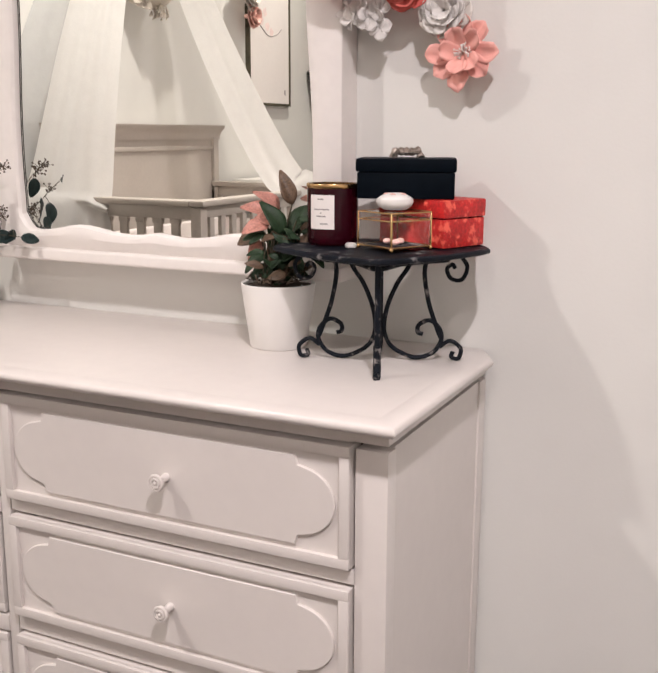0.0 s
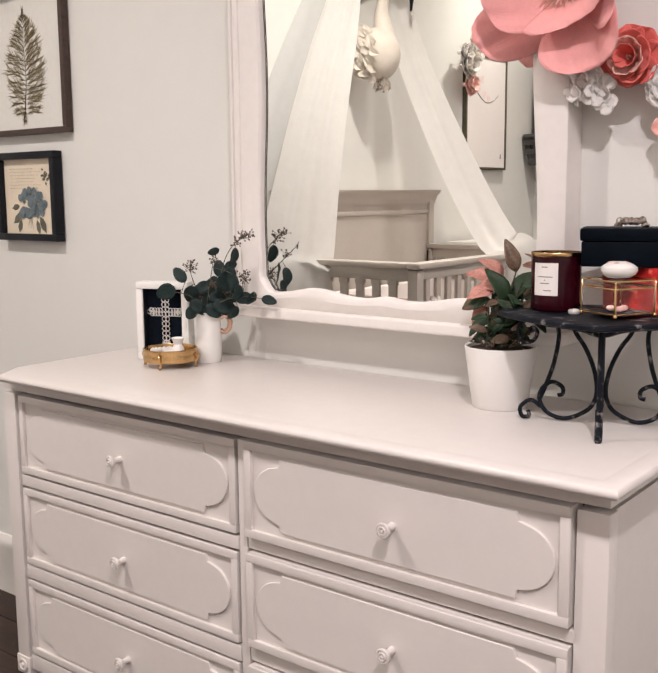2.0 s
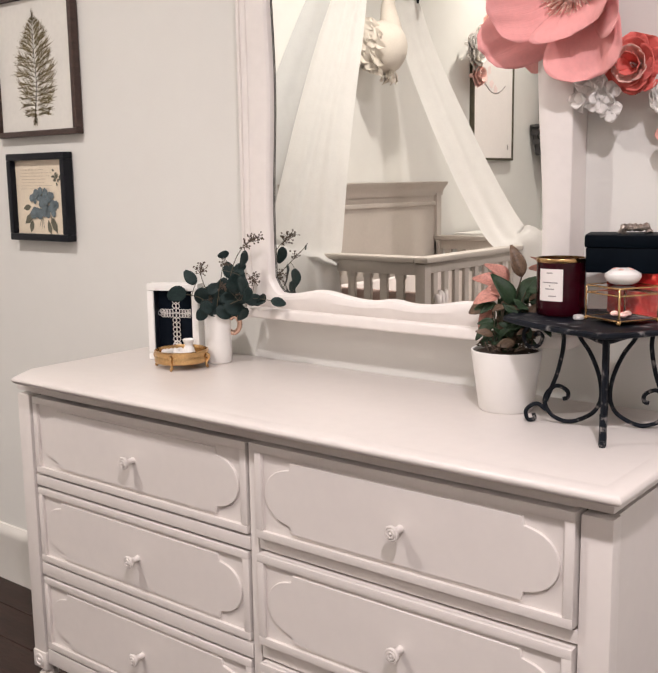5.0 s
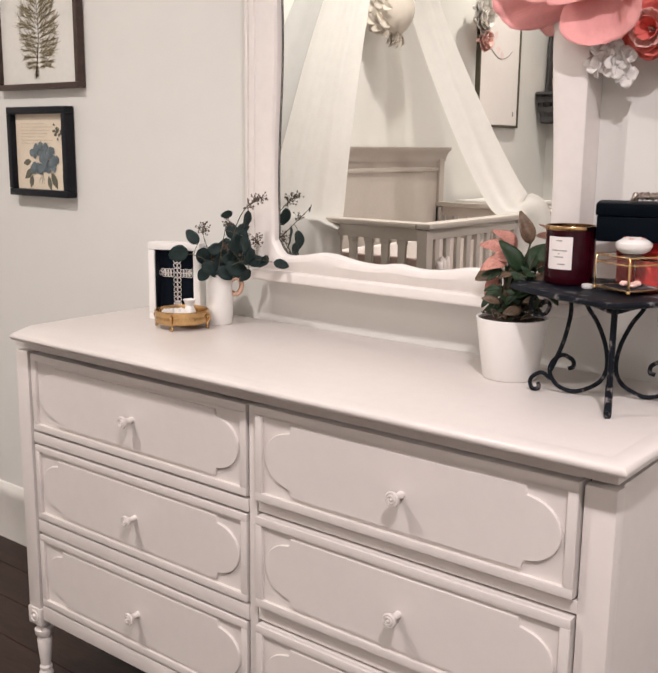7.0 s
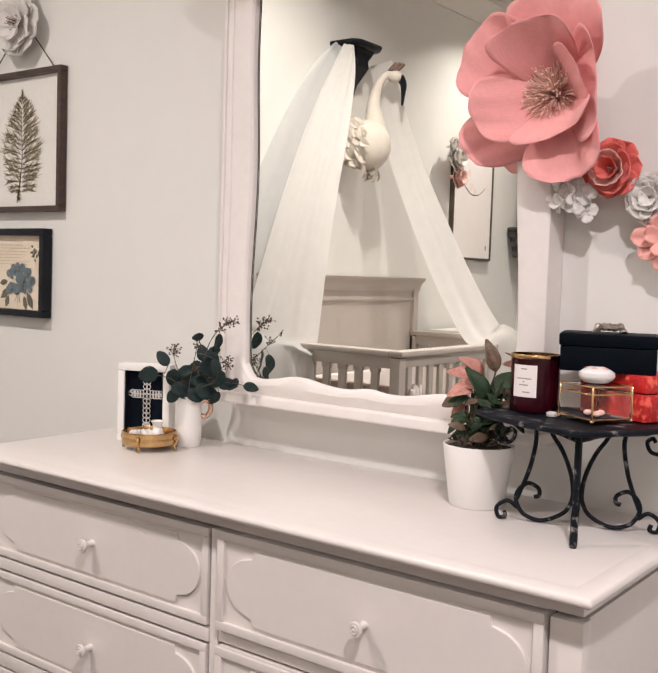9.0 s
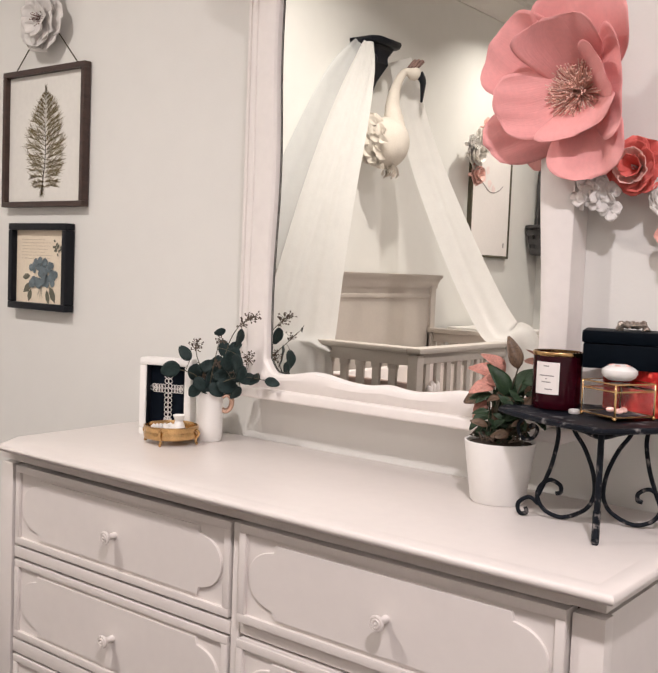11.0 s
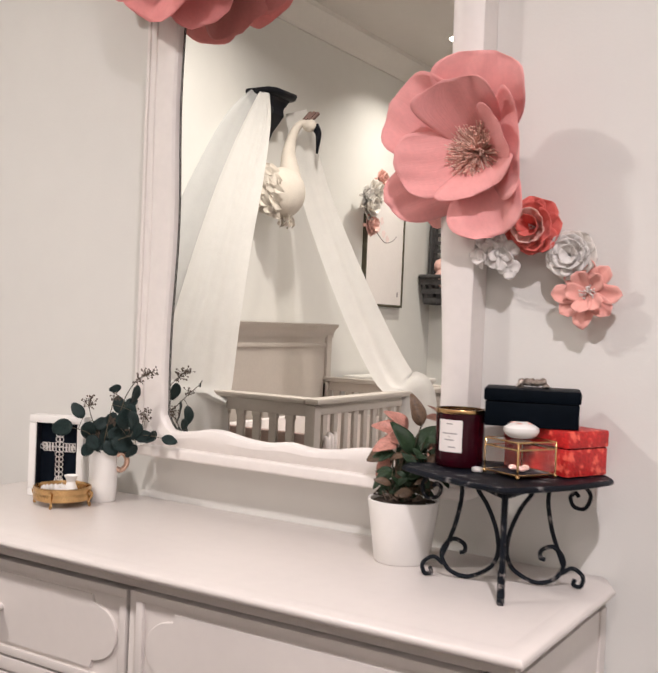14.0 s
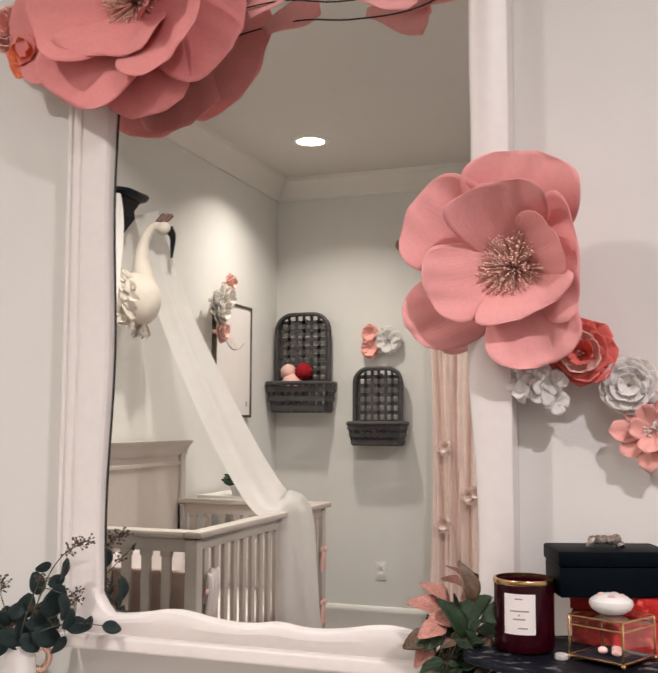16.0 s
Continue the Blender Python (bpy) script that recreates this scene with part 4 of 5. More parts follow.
for i, (a, z, ln, w, m, ang) in enumerate(LV):
    z *= PS
    ln, w = ln * 0.82, w * 0.82
    dep = rng.uniform(-0.02, 0.045)
    p = CR * (a * 0.50 + 0.008) + CF * dep + Vector((0, 0, z))
    part("stem", tube(smooth_path([(CR * a * 0.15 + CF * 0.01), CR * a * 0.35 + CF * dep * 0.5 + Vector((0, 0, z * 0.6)), p], 4), 0.0014, 5), STEM, plant)
    d = CR * -math.sin(radians(ang)) + Vector((0, 0, math.cos(radians(ang)))) + CF * rng.uniform(0.0, 0.5)
    leaf_at(plant, p, d, CF + Vector((rng.uniform(-0.4, 0.4), rng.uniform(-0.3, 0.3), rng.uniform(0.3, 1.6))), ln, w, m, bend=rng.uniform(0.1, 0.6), fold=rng.uniform(0.1, 0.3), point=0.85)
bm = bmesh.new()
for i in range(60):
    a, q = rng.random() * 6.283, math.sqrt(rng.random()) * 0.055
    p = Vector((q * math.cos(a), q * math.sin(a), 0.012))
    tube([p, p + Vector((rng.uniform(-1, 1), rng.uniform(-1, 1), rng.uniform(0.1, 0.8))) * 0.02], 0.0012, 4, bm)
part("moss", bm, BUD, plant, "dry bits on the soil")

# wrought iron stand
SX, SY, ZS = 1.240, -0.124, 1.045
stand = thing("iron_stand", (SX, SY, ZT), "small black wrought-iron pedestal stand with scrolled legs", "stand", rz=21)
HT = ZS - ZT


def stand_outline(n=96):
    """Shield shape: pointed ends and front, shallow curved back."""
    out = []
    for i in range(n):
        a = 2 * math.pi * i / n
        c, d = math.cos(a), math.sin(a)
        depth, p = (0.128, 2.2) if d > 0 else (0.166, 1.22)
        out.append((0.176 * math.copysign(abs(c) ** (2 / p), c), depth * math.copysign(abs(d) ** (2 / p), d)))
    return out


bm = bmesh.new()
so = stand_outline()
rings = [[bm.verts.new((x * s, y * s, z)) for x, y in so] for s, z in ((0.96, HT - 0.010), (0.99, HT - 0.0085), (1.0, HT - 0.006), (0.995, HT - 0.002), (0.975, HT), (0.94, HT - 0.002))]
for a, b in zip(rings, rings[1:]):
    for i in range(len(so)):
        bm.faces.new((a[i], a[(i + 1) % len(so)], b[(i + 1) % len(so)], b[i]))
bm.faces.new(rings[0][::-1])
bm.faces.new(rings[-1])
part("top_plate", bm, SLATE, stand, "worn black tray top")
K = 0.00084
LEG = [(73, 0), (60, 30), (38, 62), (18, 108), (10, 150), (14, 180), (33, 205), (78, 224), (118, 214), (138, 186), (134, 160), (112, 142), (88, 152), (86, 168), (97, 172)]
LEGB = [(105, 0), (98, 40), (108, 100), (123, 145), (137, 180)]
FOOT = [(135, 200), (158, 186), (182, 202), (178, 224), (162, 222), (165, 210)]
TOPC = [(190, 0), (208, 24), (196, 52), (170, 50), (160, 30), (172, 20), (180, 28)]
for k, ang in enumerate((0, 180, 270, 90)):
    sh = 0.8 if ang == 90 else 1.0
    leg = None
    for nm, pl, rad in (("leg", LEG, 0.0037), ("leg_brace", LEGB, 0.0037), ("foot_scroll", FOOT, 0.0036), ("top_scroll", TOPC, 0.0034)):
        if ang == 270 and nm in ("leg", "leg_brace", "top_scroll"):
            continue
        if nm == "foot_scroll" and ang == 270:
            continue
        pts = [(r * K * sh * (0.87 if nm != "top_scroll" else 0.8), 0, HT - 0.012 - y * 0.00079 * (HT - 0.016) / 0.178) for r, y in pl]
        o = part(nm, tube(smooth_path(pts, 7), rad, 8), IRON, stand if leg is None else leg)
        if leg is None:
            leg = o
            o.matrix_basis = pose(0, 0, 0, 0, 0, ang)
part("centre_post", tube([(0, -0.123, HT - 0.010), (0, -0.122, HT * 0.5), (0, -0.122, 0.03)], 0.005, 8), IRON, stand)
part("front_foot", tube(smooth_path([(0, -0.122, 0.05), (0, -0.124, 0.02), (0, -0.13, 0.006), (0, -0.14, 0.005)]), 0.0062, 8), IRON, stand)
part("apron_bar", tube(smooth_path([(-0.11, 0, HT - 0.02), (-0.04, -0.05, HT - 0.02), (0, -0.12, HT - 0.02), (0.04, -0.05, HT - 0.02), (0.11, 0, HT - 0.02)]), 0.004, 6), IRON, stand)

# candle jar
cd = thing("candle_jar", (1.147, -0.110, ZS), "dark red glass candle jar with a white label and gold lid", "candle")
part("jar", lathe([(0, 0), (0.042, 0), (0.0445, 0.004), (0.045, 0.012), (0.045, 0.090), (0.043, 0.092), (0.041, 0.090), (0.041, 0.06), (0, 0.06)], 48), WAX, cd)
part("rim_band", lathe([(0.0455, 0.090), (0.0462, 0.091), (0.0462, 0.096), (0.0455, 0.097), (0.0425, 0.097), (0.0425, 0.090)], 48), GOLD, cd, "shiny gold rim")
lab = bmesh.new()
a0, a1 = radians(-121), radians(-61)
sheet(lambda u, v: Vector((0.0454 * math.cos(a0 + (a1 - a0) * u), 0.0454 * math.sin(a0 + (a1 - a0) * u), 0.026 + 0.054 * v)), 12, 2, lab)
part("label", lab, PAPER, cd, "white paper label")
for u0, u1, v in ((0.36, 0.6, 0.86), (0.2, 0.8, 0.56), (0.46, 0.52, 0.46), (0.3, 0.68, 0.36), (0.45, 0.75, 0.14)):
    part("text_bar", sheet(lambda u, w: Vector((0.0457 * math.cos(a0 + (a1 - a0) * (u0 + (u1 - u0) * u)), 0.0457 * math.sin(a0 + (a1 - a0) * (u0 + (u1 - u0) * u)), 0.026 + 0.054 * (v + 0.035 * w))), 8, 1), INK, cd)
part("wick", tube([(0, 0, 0.06), (0.001, 0, 0.085)], 0.0012, 5), DARK, cd)
cd.scale = (0.94, 0.94, 1.02)
rg = tagged(part("ring", lathe([(0.007, 0), (0.009, 0.001), (0.0095, 0.004), (0.009, 0.007), (0.007, 0.008), (0.0065, 0.004), (0.007, 0)], 20), SILVER), "small silver ring beside the candle", "ring")
rg.location = (1.203, -0.160, ZS)

# glass trinket box
gb = thing("trinket_box", (1.268, -0.136, ZS), "small brass-edged glass trinket box with a flowered white lid top", "trinket box", rz=62)
S2, H2 = 0.0405, 0.059
for sx in (-1, 1):
    for sy in (-1, 1):
        part("edge_post", box(sx * S2 - 0.0015, sx * S2 + 0.0015, sy * S2 - 0.0015, sy * S2 + 0.0015, 0.0, H2, 0.0006, seg=1), GOLD, gb)
        part("foot", lathe([(0, 0), (0.003, 0.001), (0.0035, 0.004), (0.002, 0.007), (0, 0.008)], 10), GOLD, gb).location = (sx * S2, sy * S2, 0)
for z in (0.006, H2 - 0.012, H2):
    for k in range(4):
        part("edge_bar", box(-S2, S2, -S2 - 0.0014, -S2 + 0.0014, z - 0.0013, z + 0.0013, 0.0005, seg=1), GOLD, gb).matrix_basis = pose(0, 0, 0, 0, 0, 90 * k)
for k in range(4):
    p = part("pane", box(-S2 + 0.002, S2 - 0.002, -S2 - 0.0006, -S2 + 0.0006, 0.007, H2 - 0.001), PANE, gb, smooth=False)
    p.matrix_basis = pose(0, 0, 0, 0, 0, 90 * k)
    p.visible_shadow = False
p = part("lid_pane", box(-S2, S2, -S2, S2, H2 - 0.001, H2 + 0.0005), PANE, gb, smooth=False)
p.visible_shadow = False
part("base_plate", box(-S2, S2, -S2, S2, 0.004, 0.006), SLATE, gb)
part("keepsakes", (lambda bm: [bmesh.ops.create_icosphere(bm, subdivisions=2, radius=0.007, matrix=pose(0.012 * math.cos(i * 2.1), 0.012 * math.sin(i * 2.1), 0.0115) @ Matrix.Diagonal((1, 1, 0.7, 1))) for i in range(4)] and bm)(bmesh.new()), BLUSH, gb, "small pale keepsakes inside")
mc = tagged(part("ceramic_trinket", lathe([(0, 0), (0.018, 0.001), (0.026, 0.006), (0.0295, 0.0125), (0.0285, 0.018), (0.0215, 0.023), (0.0105, 0.0265), (0, 0.0275)], 36), CERAM), "round white ceramic trinket with pink flowers on the glass box", "trinket")
mc.location = (1.268, -0.136, ZS + H2 + 0.002)
for k in range(5):
    petb = bmesh.new()
    for j in range(5):
        petal(petb, 72 * j, 0.006, 0.006, 0.002, 0.0, 0.001, ripple=0.0002, seed=j, nu=3, nv=3)
    part("painted_flower", petb, BLUSH, mc).matrix_basis = pose(0.014 * math.cos(k * 1.4 + 3.4), 0.014 * math.sin(k * 1.4 + 3.4), 0.027, 90, 0, 30 * k)

rb = thing("red_box", (1.293, -0.034, ZS), "red brocade-covered box under the black box", "box", rz=66)
part("body", box(-0.0485, 0.0485, -0.0735, 0.0735, 0.0, 0.046, 0.0025), REDBOX, rb)
part("lid", box(-0.050, 0.050, -0.075, 0.075, 0.0475, 0.076, 0.003), REDBOX, rb)
part("seam", box(-0.0465, 0.0465, -0.0715, 0.0715, 0.045, 0.048), NAVY, rb)
kb = thing("black_box", (1.258, -0.060, ZS + 0.0765), "glossy black lidded box with a metal ornament on top", "box", rz=19)
part("body", box(-0.078, 0.078, -0.050, 0.045, 0.0, 0.042, 0.003), BLACKB, kb)
part("lid", box(-0.0805, 0.0805, -0.0525, 0.0475, 0.0425, 0.064, 0.004), BLACKB, kb)
part("handle_ornament", tube(smooth_path([(-0.022, 0, 0.064), (-0.022, -0.006, 0.072), (-0.014, 0.005, 0.075), (-0.006, -0.006, 0.073), (0.002, 0.006, 0.075), (0.01, -0.006, 0.073), (0.018, 0.005, 0.075), (0.022, 0, 0.064)], 5), lambda q: 0.0056 + 0.0018 * math.sin(40 * q), 8), PEWTER, kb, "rough metal ornament on the lid")

# ---- the far side of the room, seen in the mirror ----
def V(y):
    """Depth behind the glass to the true place in front of it."""
    return -0.024 - y


# crib against the west wall
CX0, CX1, CY0, CY1, CZ = -1.155, -0.31, V(3.15), V(1.72), 0.955
crib = thing("crib", (0, 0, 0), "grey-white painted convertible crib with slatted sides and tall panelled back", "crib")
for x in (CX0 + 0.03, CX1 - 0.025):
    for y in (CY0 + 0.025, CY1 - 0.025):
        part("post", box(x - 0.025, x + 0.025, y - 0.025, y + 0.025, FZ, CZ - 0.03, 0.004), CRIB, crib)
for y in (CY0 + 0.02, CY1 - 0.02):
    part("end_cap_rail", box(CX0 - 0.01, CX1 - 0.0455, y - 0.04, y + 0.04, CZ - 0.025, CZ, 0.008), CRIB, crib)
    part("end_top_rail", box(CX0 + 0.055, CX1 - 0.05, y - 0.016, y + 0.016, CZ - 0.078, CZ - 0.025, 0.004), CRIB, crib)
    part("end_low_rail", box(CX0 + 0.055, CX1 - 0.05, y - 0.016, y + 0.016, 0.22, 0.30, 0.004), CRIB, crib)
    for k in range(8):
        x = CX0 + 0.10 + k * 0.087
        part("slat", box(x - 0.019, x + 0.019, y - 0.009, y + 0.009, 0.29, CZ - 0.076, 0.003), CRIB, crib)
        part("slat_collar", box(x - 0.024, x + 0.024, y - 0.012, y + 0.012, CZ - 0.100, CZ - 0.076, 0.006, seg=2), CRIB, crib)
part("front_cap_rail", box(CX1 - 0.045, CX1 + 0.025, CY0 - 0.02, CY1 + 0.02, CZ - 0.024, CZ + 0.001, 0.008), CRIB, crib)
part("front_top_rail", box(CX1 - 0.032, CX1 - 0.004, CY0 + 0.05, CY1 - 0.05, CZ - 0.072, CZ - 0.024, 0.004), CRIB, crib)
part("front_low_rail", box(CX1 - 0.032, CX1 - 0.004, CY0 + 0.05, CY1 - 0.05, 0.20, 0.29, 0.004), CRIB, crib)
n = 15
for k in range(n):
    y = CY0 + 0.10 + (CY1 - CY0 - 0.20) * k / (n - 1)
    part("slat", box(CX1 - 0.027, CX1 - 0.009, y - 0.017, y + 0.017, 0.28, CZ - 0.070, 0.003), CRIB, crib)
part("back_panel", box(CX0, CX0 + 0.022, CY0 + 0.05, CY1 - 0.05, 0.25, 1.19), CRIB, crib)
part("back_post", box(CX0 - 0.01, CX0 + 0.04, CY0, CY0 + 0.05, FZ, 1.20, 0.004), CRIB, crib)
part("back_post", box(CX0 - 0.01, CX0 + 0.04, CY1 - 0.05, CY1, FZ, 1.20, 0.004), CRIB, crib)
part("back_crown", run_profile([(0, 0), (0.045, 0), (0.047, 0.022), (0.05, 0.03), (0.062, 0.05), (0.078, 0.062), (0.082, 0.078), (0, 0.08)], (CX0 - 0.012, CY0 - 0.025), (CX0 - 0.012, CY1 + 0.025), 1.185, (1, 0)), CRIB, crib, "moulded top rail")
part("back_moulding", box(CX0 - 0.008, CX0 + 0.034, CY0 + 0.05, CY1 - 0.05, 1.13, 1.152, 0.006), CRIB, crib)
mt = tagged(part("mattress", box(CX0 + 0.06, CX1 - 0.055, CY0 + 0.06, CY1 - 0.06, 0.34, 0.52, 0.03, seg=3), LINEN), "white fitted crib mattress inside the slatted crib", "mattress")
part("support_board", box(CX0 + 0.04, CX1 - 0.033, CY0 + 0.046, CY1 - 0.046, 0.30, 0.342), CRIB, crib)
bump = thing("crib_bumper", (0, 0, 0.52), "quilted pale blush crib bumper tied to the slats", "crib bumper")
part("back_pad", box(CX0 + 0.07, CX0 + 0.105, CY0 + 0.07, CY1 - 0.07, 0.0, 0.24, 0.012, seg=3), LINEN, bump)
part("end_pad", box(CX0 + 0.11, CX1 - 0.08, CY0 + 0.07, CY0 + 0.10, 0.0, 0.24, 0.012, seg=3), LINEN, bump)
# Near pad is darker than the others: the crib's inner shade in its colour.
part("end_pad", box(CX0 + 0.11, CX1 - 0.075, CY1 - 0.10, CY1 - 0.065, 0.0, 0.275, 0.012, seg=3), BUMP, bump, "blush quilted pad, coloured dusky for the shade inside the crib")
for y, z in ((CY0 + 0.06, 0.72), (CY0 + 0.06, 0.46), (CY1 - 0.10, 0.72)):
    bw = thing("ribbon_bow", (CX1 + 0.004, y, z), "blush ribbon bow tied on a crib slat", "bow", "bows on the crib")
    for sg in (-1, 1):
        part("loop", tube(smooth_path([(0, 0, 0), (0.008, sg * 0.02, 0.014), (0.01, sg * 0.042, 0.006), (0.008, sg * 0.028, -0.008), (0, 0, 0)]), 0.0065, 6, flat=0.4), BLUSH, bw)
        part("tail", tube(smooth_path([(0, 0, 0), (0.006, sg * 0.012, -0.04), (0.004, sg * 0.022, -0.10)]), 0.008, 6, flat=0.3), BLUSH, bw)
    part("knot", lathe([(0, -0.008), (0.008, -0.004), (0.009, 0.003), (0, 0.009)], 10), BLUSH, bw)
pil = tagged(part("blanket", sheet(lambda u, v: Vector((CX1 - 0.008 + 0.03 * math.sin(math.pi * v) * (0.5 + 0.5 * abs(math.sin(9 * u))), CY1 - 0.075 - 0.075 * u, CZ + 0.006 - 0.33 * abs(v - 0.35) - 0.01 * math.sin(12 * u))), 20, 24), LINEN, None, angle=180), "narrow pale blush cloth slung over the crib rail", "blanket")
solid(pil, 0.012)
pil.location = (0, 0, -0.16)

# side table with a plant, past the crib
tb = thing("side_table", (-0.95, V(3.55), 0), "small white painted side table beyond the crib", "side table")
part("tabletop", box(-0.2, 0.24, -0.2, 0.2, 0.93, 0.955, 0.006), TRIM, tb)
for sx in (-0.17, 0.21):
    for sy in (-0.17, 0.17):
        part("leg", box(sx - 0.018, sx + 0.018, sy - 0.018, sy + 0.018, FZ, 0.93, 0.003), TRIM, tb)
part("apron", box(-0.17, 0.21, -0.178, -0.162, 0.85, 0.93), TRIM, tb)
part("apron", box(-0.17, 0.21, 0.162, 0.178, 0.85, 0.93), TRIM, tb)
bush = thing("small_plant", (-0.90, V(3.40), 0.956), "small dark green plant in a low pot on the side table", "plant")
part("pot", lathe([(0, 0), (0.05, 0), (0.062, 0.05), (0.058, 0.05), (0, 0.045)], 24), CERAM, bush)
rng = random.Random(5)
for k in range(60):
    a, e = rng.random() * 6.283, rng.uniform(0.2, 1.3)
    d = Vector((math.cos(a) * math.cos(e), math.sin(a) * math.cos(e), math.sin(e)))
    leaf_at(bush, Vector((0, 0, 0.05)) + d * rng.uniform(0.02, 0.07), d, Vector((0.3, 0.8, 0.5)), rng.uniform(0.05, 0.08), 0.035, LEAFG)

# bracket shelf
bk = thing("wall_bracket", (LEFT_X, V(2.44), 2.466), "black carved wall bracket shelf holding the drapery", "bracket")
part("shelf", slab([(0, -0.125), (0.14, -0.125), (0.17, -0.09), (0.17, 0.09), (0.14, 0.125), (0, 0.125)], [(-0.012, -0.034), (0, -0.026), (0.004, -0.014), (0, -0.002), (-0.006, 0.0)]), BLACKF, bk)
part("moulding", slab([(0, -0.10), (0.115, -0.10), (0.135, -0.08), (0.135, 0.08), (0.115, 0.10), (0, 0.10)], [(-0.03, -0.085), (-0.012, -0.065), (0, -0.035)]), BLACKF, bk)
part("scroll", prism([(0, -0.05), (0.13, -0.05), (0.115, -0.09), (0.12, -0.12), (0.085, -0.16), (0.05, -0.20), (0.025, -0.26), (0.0, -0.30)], -0.055, 0.055), BLACKF, bk)
part("scroll_curl", tube(smooth_path([(0.02, 0.058, -0.24), (0.07, 0.058, -0.15), (0.115, 0.058, -0.11), (0.1, 0.058, -0.085), (0.085, 0.058, -0.105)]), 0.013, 8), BLACKF, bk)


# gauze drapes
def drape(name, path, label, w0, w1, folds, seed, material, across):
    """A gathered strip of cloth along a path, folded across."""
    pts = smooth_path(path, 10)
    acr = Vector(across).normalized()

    def fn(u, v):
        j = v * (len(pts) - 1)
        i = min(int(j), len(pts) - 2)
        p = pts[i].lerp(pts[i + 1], j - i)
        d = (pts[i + 1] - pts[i]).normalized()
        a = (acr - d * acr.dot(d)).normalized()
        nn = d.cross(a)
        w = w0 + (w1 - w0) * v ** 0.85
        s = u * 2 - 1
        f = math.sin(s * math.pi * folds + seed + 0.8 * math.sin(3 * v + seed)) * 0.5 + 0.3 * math.sin(s * math.pi * folds * 2.3 + 2 * seed)
        return p + a * (s * w / 2 + 0.006 * math.sin(9 * v + 4 * s)) + nn * (0.009 * f * (0.5 + 0.8 * v))

    ob = part(name, sheet(fn, 56, 70), material, None, angle=180)
    return tagged(ob, label, "drape", "gauze drapes over the crib")


DR = [(-1.08, V(2.62), 2.40), (-1.03, V(2.67), 2.16), (-0.93, V(2.66), 1.90), (-0.75, V(2.63), 1.56), (-0.55, V(2.60), 1.22), (-0.38, V(2.55), 1.01), (-0.30, V(2.55), 0.974), (-0.266, V(2.57), 0.90), (-0.260, V(2.60), 0.60), (-0.25, V(2.64), 0.25), (-0.245, V(2.66), 0.02)]
drape("gauze_drape", DR, "white gauze drape swept over the crib's front rail", 0.13, 0.25, 1.1, 1.0, GAUZE, (0.75, -0.65, 0.2))
DL = [(-1.06, V(2.30), 2.43), (-1.035, V(2.225), 2.26), (-1.015, V(2.10), 2.0), (-0.985, V(1.915), 1.60), (-0.955, V(1.77), 1.25), (-0.93, V(1.67), 1.0), (-0.92, V(1.60), 0.90), (-0.915, V(1.58), 0.5), (-0.915, V(1.57), 0.03)]
drape("gauze_drape", DL, "white gauze drape falling over the crib's end rail", 0.06, 0.50, 2.1, 2.2, GAUZE, (0.75, -0.65, 0))
DL2 = [(-1.10, V(2.30), 2.42), (-1.09, V(2.16), 2.2), (-1.09, V(1.96), 1.8), (-1.09, V(1.76), 1.35), (-1.10, V(1.62), 0.9), (-1.10, V(1.60), 0.03)]
drape("gauze_drape", DL2, "thin white gauze drape hanging beside the crib", 0.10, 0.62, 1.6, 3.1, GAUZE2, (0.3, -0.95, 0))

# swan wall mount: one closed form
bm = bmesh.new()
bmesh.ops.create_uvsphere(bm, u_segments=32, v_segments=20, radius=1, matrix=pose(0.145, 0.04, 0, 0, -12, 0) @ Matrix.Diagonal((0.135, 0.112, 0.135, 1)))
neck = smooth_path([(0.18, 0.025, 0.03), (0.172, 0.01, 0.12), (0.155, 0.0, 0.21), (0.16, -0.025, 0.31), (0.185, -0.055, 0.375), (0.225, -0.085, 0.375)], 6)
tube(neck, lambda t: 0.062 * (1 - t) ** 2.4 + 0.018 + 0.008 * max(0, t - 0.8) * 5, 16, bm)
nf = len(bm.faces)
bmesh.ops.create_uvsphere(bm, u_segments=16, v_segments=10, radius=1, matrix=pose(0.225, -0.085, 0.37) @ Matrix.Diagonal((0.040, 0.036, 0.034, 1)))
beak = tube(smooth_path([(0.245, -0.10, 0.37), (0.262, -0.112, 0.335), (0.262, -0.114, 0.285), (0.258, -0.114, 0.225)], 4), lambda t: 0.019 * (1 - t) + 0.006, 10)
crown = bmesh.new()
for i in range(7):
    a = i * 0.9
    tube([(0.215 + 0.02 * math.cos(a), -0.08 + 0.02 * math.sin(a), 0.40), (0.235 + 0.024 * math.cos(a), -0.11 + 0.024 * math.sin(a), 0.440)], 0.009, 6, crown)


rng = random.Random(8)


def merge(bm, src, m, colour=0):
    """Adds another form, placed by m."""
    made = {v: bm.verts.new(m @ v.co) for v in src.verts}
    for f in src.faces:
        bm.faces.new([made[v] for v in f.verts]).material_index = colour
    src.free()


merge(bm, beak, Matrix(), 1)
merge(bm, crown, Matrix(), 2)


